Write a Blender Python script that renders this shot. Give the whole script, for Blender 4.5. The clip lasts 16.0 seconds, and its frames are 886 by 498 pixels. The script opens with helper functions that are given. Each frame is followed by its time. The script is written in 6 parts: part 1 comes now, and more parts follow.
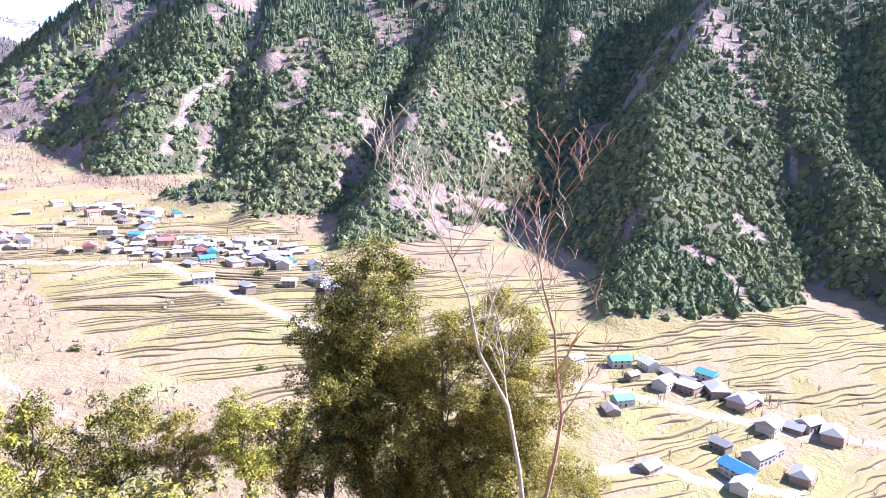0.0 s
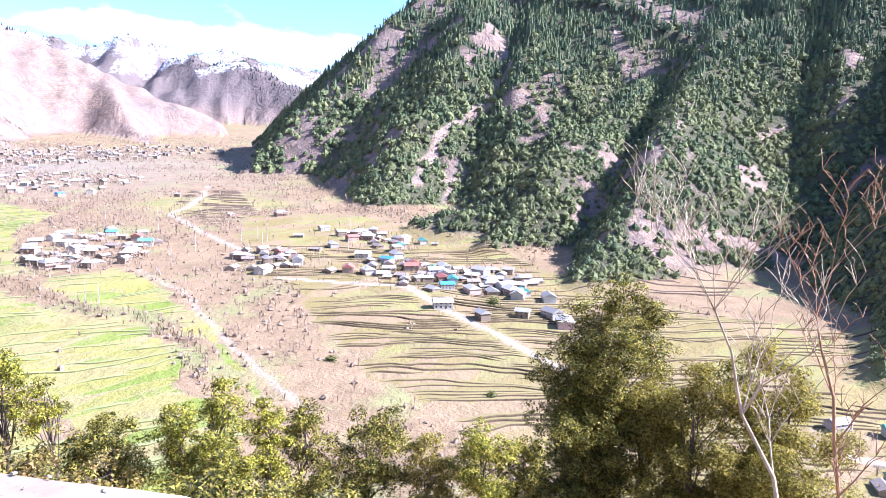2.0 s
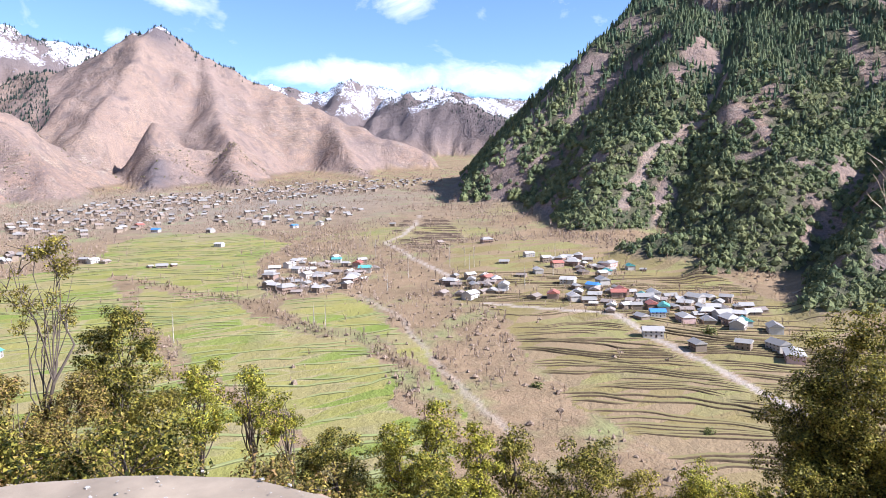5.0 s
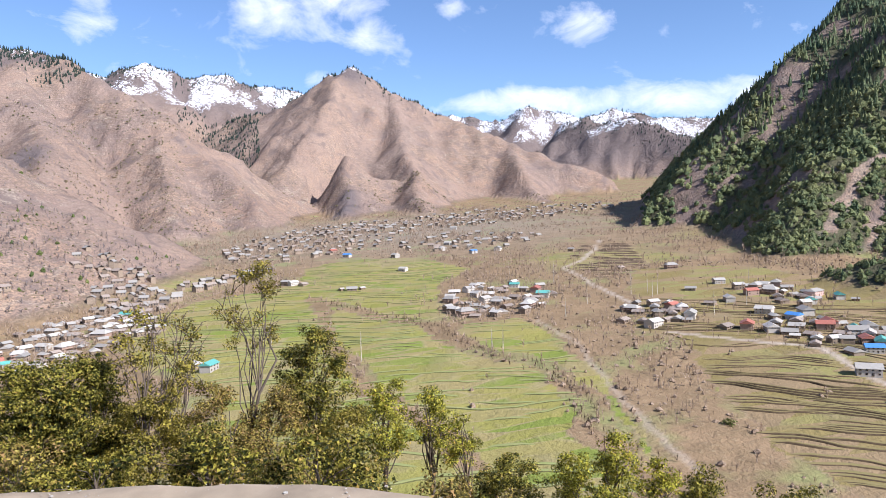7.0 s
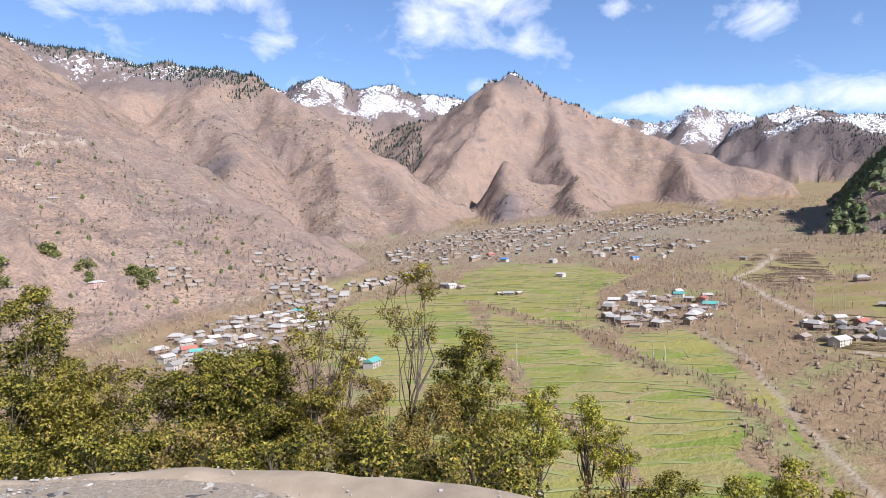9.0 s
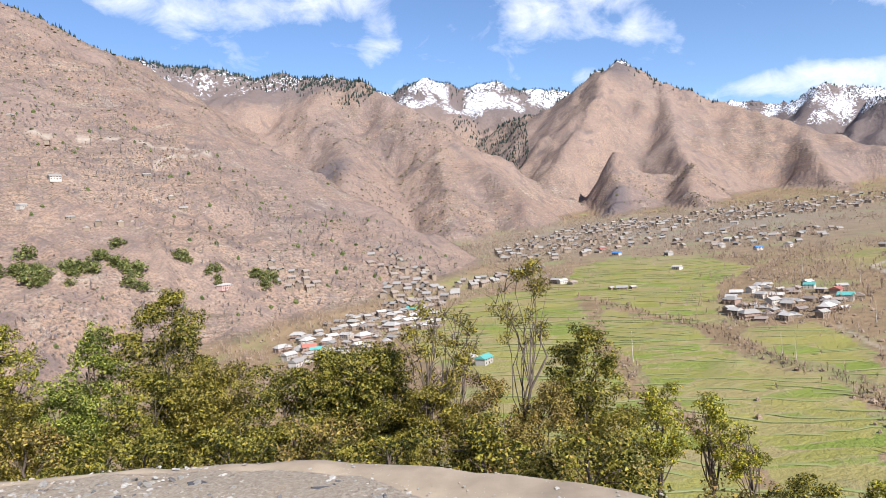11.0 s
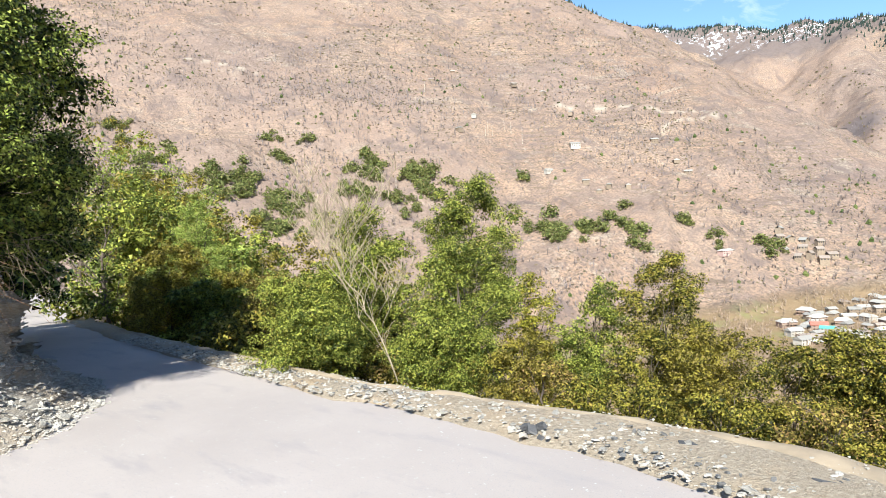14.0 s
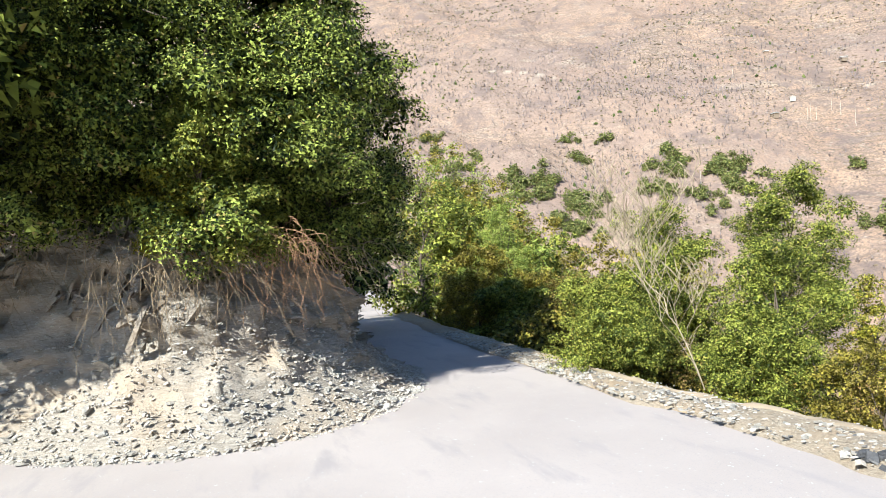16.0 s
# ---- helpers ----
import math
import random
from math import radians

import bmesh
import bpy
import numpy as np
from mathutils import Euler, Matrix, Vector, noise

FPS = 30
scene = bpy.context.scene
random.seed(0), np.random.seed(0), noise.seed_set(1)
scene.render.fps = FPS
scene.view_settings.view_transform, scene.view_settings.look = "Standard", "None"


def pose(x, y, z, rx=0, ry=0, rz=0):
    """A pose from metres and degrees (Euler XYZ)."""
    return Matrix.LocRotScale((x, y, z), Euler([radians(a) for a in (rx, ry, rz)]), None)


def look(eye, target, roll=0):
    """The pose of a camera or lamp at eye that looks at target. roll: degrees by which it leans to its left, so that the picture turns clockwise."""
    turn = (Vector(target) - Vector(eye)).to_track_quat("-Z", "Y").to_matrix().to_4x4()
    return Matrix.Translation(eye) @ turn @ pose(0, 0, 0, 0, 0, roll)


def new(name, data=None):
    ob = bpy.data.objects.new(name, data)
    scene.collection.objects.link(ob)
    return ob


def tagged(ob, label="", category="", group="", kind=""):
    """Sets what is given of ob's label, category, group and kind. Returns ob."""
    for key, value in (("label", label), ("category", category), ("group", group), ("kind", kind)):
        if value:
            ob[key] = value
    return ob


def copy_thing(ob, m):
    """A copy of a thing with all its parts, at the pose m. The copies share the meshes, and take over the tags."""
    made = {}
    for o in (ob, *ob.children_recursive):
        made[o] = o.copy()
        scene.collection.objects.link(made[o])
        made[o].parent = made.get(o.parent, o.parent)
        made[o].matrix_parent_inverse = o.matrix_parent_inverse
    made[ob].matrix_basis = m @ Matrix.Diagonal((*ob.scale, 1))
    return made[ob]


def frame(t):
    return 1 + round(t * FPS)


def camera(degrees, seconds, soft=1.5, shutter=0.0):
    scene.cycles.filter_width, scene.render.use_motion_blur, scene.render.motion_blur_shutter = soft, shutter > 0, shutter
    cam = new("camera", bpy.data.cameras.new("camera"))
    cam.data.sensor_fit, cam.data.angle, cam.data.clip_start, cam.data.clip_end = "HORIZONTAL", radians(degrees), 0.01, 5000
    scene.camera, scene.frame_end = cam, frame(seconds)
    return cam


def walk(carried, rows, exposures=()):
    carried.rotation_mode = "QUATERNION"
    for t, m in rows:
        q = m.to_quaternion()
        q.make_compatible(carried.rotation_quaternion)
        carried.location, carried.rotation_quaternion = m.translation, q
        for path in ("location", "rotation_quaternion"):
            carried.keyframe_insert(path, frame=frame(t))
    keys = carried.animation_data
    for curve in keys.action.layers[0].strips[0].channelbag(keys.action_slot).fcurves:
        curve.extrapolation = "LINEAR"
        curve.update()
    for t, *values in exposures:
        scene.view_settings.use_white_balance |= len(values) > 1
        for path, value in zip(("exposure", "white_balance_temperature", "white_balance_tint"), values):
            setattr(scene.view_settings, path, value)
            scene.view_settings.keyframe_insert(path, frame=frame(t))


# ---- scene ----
cam = camera(65.2, 16.0, soft=0.75)
EYE = (0.0, 0.0, 1.6)
# seconds, turn to the left, tilt up, lean to the left, in degrees
PATH = [
    (0.0, -62.90, -9.95, 1.15),
    (0.5, -58.24, -8.21, 1.99),
    (1.0, -53.29, -9.02, 0.85),
    (1.5, -48.83, -8.27, 0.55),
    (2.0, -43.40, -7.59, 0.98),
    (2.5, -42.07, -7.04, 1.16),
    (3.0, -39.99, -6.43, 0.35),
    (3.5, -35.75, -5.96, -0.11),
    (4.0, -32.77, -6.37, -1.00),
    (4.2, -31.27, -6.48, -1.11),
    (6.3, -18.73, -3.30, -1.58),
    (6.5, -16.96, -3.13, -1.73),
    (7.0, -11.91, -2.86, -2.29),
    (7.5, -8.44, -2.70, -2.61),
    (8.0, -5.11, -2.42, -2.43),
    (8.5, -1.41, -2.18, -2.18),
    (9.0, 1.05, -2.00, -1.84),
    (9.2, 2.03, -1.51, -2.29),
    (11.3, 13.19, -1.76, -3.62),
    (11.5, 15.91, -1.38, -3.42),
    (12.0, 24.38, -2.88, -3.09),
    (12.5, 32.38, -2.24, -1.82),
    (13.0, 38.07, -2.24, -1.93),
    (13.5, 43.74, -3.02, -2.39),
    (14.0, 49.95, -2.56, -2.50),
    (14.5, 58.65, -3.37, -3.44),
    (15.0, 62.56, -4.19, -3.27),
    (15.5, 66.91, -2.73, -3.77),
    (16.0, 74.27, -1.16, -3.82),
]


# the small step that the carrier takes at first: seconds, metres back along it
STEP = [(0.0, 0.21), (0.5, 0.15), (1.0, 0.105), (1.5, 0.07), (2.0, 0.04), (2.5, 0.03), (3.0, 0.013), (3.5, 0.008), (4.2, 0.0), (16.0, 0.0)]


def stand(t, turn, tilt, lean):
    back = float(np.interp(t, [p[0] for p in STEP], [p[1] for p in STEP]))
    return pose(EYE[0] + 0.56 * back, EYE[1] - 0.83 * back, EYE[2] - 0.4 * back, 90 + tilt, 0, turn) @ pose(0, 0, 0, 0, 0, lean)


walk(cam, [(t, stand(t, a, b, c)) for t, a, b, c in PATH],
     exposures=[(0.0, 2.12, 5180, 27), (2.0, 1.94, 5230, 25), (3.5, 1.50, 5350, 22), (4.2, 1.34, 5430, 21), (6.3, 0.92, 5780, 16), (9.2, 0.74, 5870, 16), (11.3, 0.78, 6050, 13), (12.5, 1.03, 6250, 12), (13.3, 1.12, 6150, 7), (14.5, 1.19, 6000, 4), (16.0, 1.26, 5950, 4)])

# ---- light: a clear sky with a few clouds, the sun high behind and to the right ----
SUN_TURN, SUN_UP = 137.0, 38.0
sun_way = Vector((math.sin(radians(SUN_TURN)) * math.cos(radians(SUN_UP)), math.cos(radians(SUN_TURN)) * math.cos(radians(SUN_UP)), math.sin(radians(SUN_UP))))
sun = new("sun", bpy.data.lights.new("sun", "SUN"))
sun.data.energy, sun.data.angle, sun.data.color = 5.0, radians(0.5), (1.0, 0.95, 0.87)
sun.matrix_world = look(sun_way * 100, (0, 0, 0))


def heading(az, el, r):
    """A place r metres off on the plan, az degrees to the left of straight ahead and el degrees above the eye."""
    a = radians(az)
    return (-r * math.sin(a), r * math.cos(a), EYE[2] + r * math.tan(radians(el)))


class Nodes:
    """Short writing for node trees."""

    def __init__(self, tree):
        self.tree = tree
        tree.nodes.clear()

    def add(self, kind, **inputs):
        node = self.tree.nodes.new(kind)
        for key, value in inputs.items():
            self.put(node, key, value)
        return node

    def put(self, node, key, value):
        socket = node.inputs[int(key[1:]) if key[0] == "i" and key[1:].isdigit() else key.replace("_", " ")]
        if isinstance(value, bpy.types.NodeSocket):
            self.tree.links.new(value, socket)
        else:
            socket.default_value = value

    def math(self, op, a, b=0.0, c=0.0, clamp=False):
        node = self.add("ShaderNodeMath", i0=a, i1=b, i2=c)
        node.operation, node.use_clamp = op, clamp
        return node.outputs[0]

    def mix(self, f, a, b, blend="MIX"):
        node = self.tree.nodes.new("ShaderNodeMix")
        node.data_type, node.blend_type = "RGBA", blend
        for i, v in ((0, f), (6, a), (7, b)):
            if isinstance(v, bpy.types.NodeSocket):
                self.tree.links.new(v, node.inputs[i])
            else:
                node.inputs[i].default_value = v if i == 0 else (*v, 1.0)[:4]
        return node.outputs[2]

    def noise(self, vector, scale, detail=4.0, rough=0.6, warp=0.0):
        node = self.add("ShaderNodeTexNoise", Scale=scale, Detail=detail, Roughness=rough, Distortion=warp)
        if vector is not None:
            self.put(node, "Vector", vector)
        return node.outputs["Fac"]

    def ramp(self, f, lo, hi):
        node = self.add("ShaderNodeMapRange", Value=f, i1=lo, i2=hi)
        return node.outputs[0]

    def scaled(self, vector, s, turn=0.0):
        node = self.add("ShaderNodeMapping", Vector=vector, Scale=s, Rotation=(0, 0, turn))
        return node.outputs[0]


world = bpy.data.worlds.new("sky")
scene.world = world
world.use_nodes = True
n = Nodes(world.node_tree)
sky = n.tree.nodes.new("ShaderNodeTexSky")
sky.sky_type, sky.sun_disc = "NISHITA", False
sky.sun_elevation, sky.sun_rotation = radians(SUN_UP), radians(SUN_TURN)
sky.altitude, sky.air_density, sky.dust_density, sky.ozone_density = 1500, 1.0, 0.15, 3.0
way = n.add("ShaderNodeTexCoord").outputs["Generated"]
sep = n.add("ShaderNodeSeparateXYZ", Vector=way)
turn = n.math("MULTIPLY", n.math("ARCTAN2", n.math("MULTIPLY", sep.outputs[0], -1.0), sep.outputs[1]), 57.2958)
up = n.math("MULTIPLY", n.math("ARCSINE", sep.outputs[2]), 57.2958)
puff = n.noise(n.scaled(way, (1, 1, 1.6)), 13.0, 9.0, 0.62, 0.4)
# cumulus banks: turn, height, half width, half height, amount
CLOUDS = [(-25, 8.4, 13, 1.7, 1.25), (-33.4, 8.2, 6, 1.7, 1.2), (-18.5, 8.8, 6.5, 1.4, 1.15), (-2.2, 17.0, 8.0, 3.6, 1.15), (-7.0, 14.7, 3.2, 2.0, 0.95), (14, 15.2, 2.2, 2.8, 0.7), (-24.2, 14.2, 3.0, 2.2, 0.85), (-13, 16.6, 1.8, 1.4, 0.8), (-21.6, 15.4, 1.8, 0.9, 0.7),
          (-2.2, 11.2, 1.8, 1.1, 0.8), (18.5, 18.2, 6, 2.2, 1.0), (28, 17.4, 6.5, 2.2, 0.9), (33.5, 18.2, 4, 1.8, 0.9), (-23.8, 13.2, 1.6, 1.2, 0.7), (48, 22, 14, 2.5, 0.9), (-55, 23, 10, 3, 0.8)]
cover = None
for a, e, w, h, k in CLOUDS:
    da = n.math("DIVIDE", n.math("SUBTRACT", turn, a), w)
    de = n.math("DIVIDE", n.math("SUBTRACT", up, e), h)
    lobe = n.math("MULTIPLY", n.math("SUBTRACT", 1.0, n.math("ADD", n.math("MULTIPLY", da, da), n.math("MULTIPLY", de, de)), clamp=True), k)
    cover = lobe if cover is None else n.math("MAXIMUM", cover, lobe)
veil = n.ramp(n.math("ADD", n.math("MULTIPLY", cover, 0.42), n.math("MULTIPLY", puff, 1.35)), 0.80, 1.36)
dome = n.mix(veil, sky.outputs[0], (7.6, 7.7, 8.1))
back = n.add("ShaderNodeBackground", Color=dome, Strength=0.095)
out = n.add("ShaderNodeOutputWorld", Surface=back.outputs[0])

# ---- the lie of the land ----
def lattice(x, y, seed):
    h = (x * 374761393 + y * 668265263 + seed * 1442695041) & 0xFFFFFFFF
    h = ((h ^ (h >> 13)) * 1274126177) & 0xFFFFFFFF
    return ((h ^ (h >> 16)) & 0xFFFF) / 65535.0 * 2 - 1


def grain(x, y, size, seed=0):
    """Smooth noise of that wavelength, -1 to 1, for arrays."""
    u, v = np.asarray(x, float) / size, np.asarray(y, float) / size
    i, j = np.floor(u).astype(np.int64), np.floor(v).astype(np.int64)
    a, b = u - i, v - j
    a, b = a * a * a * (a * (a * 6 - 15) + 10), b * b * b * (b * (b * 6 - 15) + 10)
    p, q = lattice(i, j, seed), lattice(i + 1, j, seed)
    r, s = lattice(i, j + 1, seed), lattice(i + 1, j + 1, seed)
    return (p * (1 - a) + q * a) * (1 - b) + (r * (1 - a) + s * a) * b


def rough(x, y, size, octaves=4, seed=0, keep=0.5):
    z, k = 0.0, 1.0
    for o in range(octaves):
        z = z + k * grain(x + 37 * o, y - 91 * o, size / 2 ** o, seed + o)
        k *= keep
    return z


def along(x, y, line):
    """Distance of the points to a line on the plan, the value at the nearest place of the line (its third number), and how far along it that is, and how far to its left they lie."""
    best = np.full(np.shape(x), 1e9)
    value, run, side = np.zeros(np.shape(x)), np.zeros(np.shape(x)), np.zeros(np.shape(x))
    length = 0.0
    for a, b in zip(line[:-1], line[1:]):
        dx, dy = b[0] - a[0], b[1] - a[1]
        k = math.hypot(dx, dy)
        f = np.clip(((x - a[0]) * dx + (y - a[1]) * dy) / (k * k), 0, 1)
        d = np.hypot(x - a[0] - f * dx, y - a[1] - f * dy)
        near = d < best
        best = np.where(near, d, best)
        if len(a) > 2:
            value = np.where(near, a[2] + f * (b[2] - a[2]), value)
        run = np.where(near, length + f * k, run)
        side = np.where(near, ((y - a[1]) * dx - (x - a[0]) * dy) / k, side)
        length += k
    return best, value, run, side


def inside(x, y, ring):
    odd = np.zeros(np.shape(x), bool)
    for a, b in zip(ring, ring[1:] + ring[:1]):
        if a[1] != b[1]:
            odd ^= ((a[1] > y) != (b[1] > y)) & (x < (b[0] - a[0]) * (y - a[1]) / (b[1] - a[1]) + a[0])
    return odd


# the road's edges, seen from above
OUTER = [(-70, 14), (-45, 9.5), (-30, 6.7), (-24, 5.6), (-17, 4.95), (-10, 4.65), (-7, 4.55), (-4.5, 4.75), (-3.2, 4.88), (-2.2, 4.82), (-1.5, 4.75), (-0.8, 4.45), (0.33, 4.05), (0.85, 3.6), (1.15, 3.15), (1.8, 1.5), (2.3, -1), (2.2, -5), (0, -14), (-5, -32)]
INNER = [(-70, 9.5), (-45, 5.6), (-30, 2.9), (-17, 2.3), (-12, 2.2), (-10.3, 2.0), (-9.3, 1.75), (-8.3, 1.15), (-7.75, 0.55), (-7.4, -0.35), (-7.65, -1.45), (-8.6, -2.8), (-9.6, -6), (-11, -14), (-16, -34)]
ROAD = OUTER + INNER[::-1]


def road_level(x):
    return 0.05 * np.minimum(x, 0.0)


def ridge(*points):
    return [heading(*p) for p in points]


# crest lines (turn, height, distance), the fall on their flanks, the size and depth of their gullies
RIDGES = [
    # the wooded mountain across the valley; two falls: to the left and to the right of the line
    (ridge((-26.9, -1.8, 1040), (-29.4, 0.7, 1070), (-32.2, 3.6, 1110), (-35.9, 6.9, 1170), (-38.2, 9.6, 1220), (-40.9, 12.2, 1290), (-43.5, 14.6, 1380), (-52, 17, 1500)), (0.6, 0.49), 130, 12),
    (ridge((-52, 16.5, 1500), (-62, 16.5, 1500), (-80, 16.5, 1500), (-98, 16, 1500), (-120, 13, 1600)), 0.62, 160, 14),
    (ridge((-38, -3.2, 745), (-40.3, 0.8, 850), (-43.6, 6.9, 1000), (-46, 12.5, 1230)), (0.62, 0.5), 90, 7),
    (ridge((-47.2, -8.0, 520), (-48.3, -6.0, 550), (-50.2, -3.4, 585), (-51.5, 0.0, 625), (-55.2, 2.9, 740), (-58.3, 5.4, 860), (-61, 7.2, 990), (-63.2, 9.0, 1110), (-65.5, 11.5, 1240)), (1.05, 0.62), 80, 7),
    (ridge((-41.5, -5.0, 620), (-46, -4.0, 605), (-51.5, -0.4, 625)), (0.85, 0.85), 60, 5),
    (ridge((-54.5, -10.6, 430), (-56.4, -6.6, 480), (-58.6, -2.3, 545), (-59.9, 0.6, 610), (-62, 3.3, 710), (-63.4, 6.8, 840), (-65, 11, 1020)), (1.1, 0.6), 80, 7),
    (ridge((-67.2, -1.5, 700), (-68.0, 2.4, 800), (-68.6, 8, 960), (-69, 13, 1130)), (0.95, 0.6), 70, 6),
    (ridge((-72.6, 1.0, 730), (-73.0, 5.0, 840), (-73.6, 10, 1000), (-74, 14, 1150)), (1.0, 0.6), 70, 6),
    (ridge((-76.3, -15.2, 335), (-78.0, -11.3, 375), (-80.0, -7.2, 425), (-80.0, -4.0, 470), (-79.7, -0.4, 535), (-79.7, 2.2, 590), (-81.0, 4.5, 660), (-82.4, 7.7, 760), (-83.4, 11, 880), (-85, 15, 1030)), (1.08, 0.54), 80, 8),
    (ridge((-95.8, -7.7, 470), (-94.2, -4.6, 525), (-90.5, 0.6, 645), (-88.6, 4.9, 765), (-87.6, 9.6, 905), (-88, 14, 1080)), (1.05, 0.5), 80, 8),
    (ridge((-104, -8, 430), (-101, 2, 620), (-97, 10, 900)), (0.9, 0.6), 80, 10),
    # the bare brown slopes on this side
    (ridge((32.5, 13.4, 1850), (36.9, 15.0, 1800), (40.4, 16.6, 1750), (44.5, 17.7, 1680), (60, 20.5, 1750), (73.4, 21, 1933), (84, 20.5, 2203), (92, 20, 2530)), 0.52, -170, 9),
    (ridge((32.5, 13.4, 1850), (27.5, 6.5, 1400), (25, 1.5, 1130)), 0.52, 110, 8),
    (ridge((40, 15.5, 1650), (36, 6, 1100), (31.5, -1.2, 760)), 0.5, 110, 8),
    (ridge((34, 13.8, 2300), (28.3, 13.5, 2300), (24, 12.9, 2250), (20.7, 12.8, 2200), (18.7, 12.6, 2150), (14.4, 11.3, 1950), (10, 8.3, 1750), (5.5, 3.8, 1520), (2.5, 0.3, 1340)), 0.6, 130, 10),
    (ridge((18.7, 12.6, 2150), (18.3, 6.8, 1580), (16.8, 1.0, 1230)), 0.6, 110, 8),
    (ridge((10, 8.3, 1750), (9.6, 3.6, 1440), (9.2, 0.0, 1220)), 0.62, 110, 8),
    # the pyramid and its spurs
    (ridge((9, 6.0, 2900), (5.1, 7.5, 2750), (-0.1, 9.4, 2600), (-3, 11.2, 2530), (-5.0, 12.2, 2500), (-6.6, 11.0, 2480), (-8.6, 9.6, 2450), (-12.3, 8.0, 2400), (-17.9, 5.5, 2300), (-25.7, 2.1, 2200)), 0.66, 150, 4.5),
    (ridge((-3.9, 4.6, 1850), (-4.2, 2.8, 1720), (-4.4, 0.8, 1570), (-4.7, -0.8, 1430))[::-1], (1.25, 0.5), 90, 6),
    (ridge((-8.6, 9.6, 2450), (-9.6, 3.3, 1880), (-10.5, -0.6, 1400)), 0.74, 100, 4.5),
    (ridge((-17.9, 5.5, 2300), (-19.3, 2.0, 1950), (-21, 0.2, 1640)), 0.74, 100, 4.5),
    # the snowy tops behind
    (ridge((26, 13.0, 3300), (18, 12.0, 3300), (13.6, 11.0, 3300), (10.8, 12.2, 3250), (8.2, 10.8, 3300), (5.4, 11.2, 3300), (2.7, 10.7, 3350), (-1, 10.2, 3400), (-6, 8, 3500)), 0.62, 180, 40),
    (ridge((-8, 7.0, 4400), (-12.9, 7.9, 4400), (-16.1, 7.4, 4400), (-19.1, 8.4, 4300), (-23.5, 7.2, 4300), (-25.8, 7.8, 4350), (-28.9, 6.9, 4300), (-34.6, 6.6, 4350), (-42, 7, 4400)), 0.6, 240, 60),
    (ridge((-22, 7.0, 3900), (-27.5, 7.1, 3650), (-30, 6.0, 3500), (-33.3, 4.2, 3300), (-37, 1.5, 3100)), 0.66, 180, 40),
]


def turn_of(x, y):
    return np.degrees(np.arctan2(-x, y))


def valley_floor(x, y):
    return -103.4 + 0.07 * (0.375 * x + 0.927 * y)


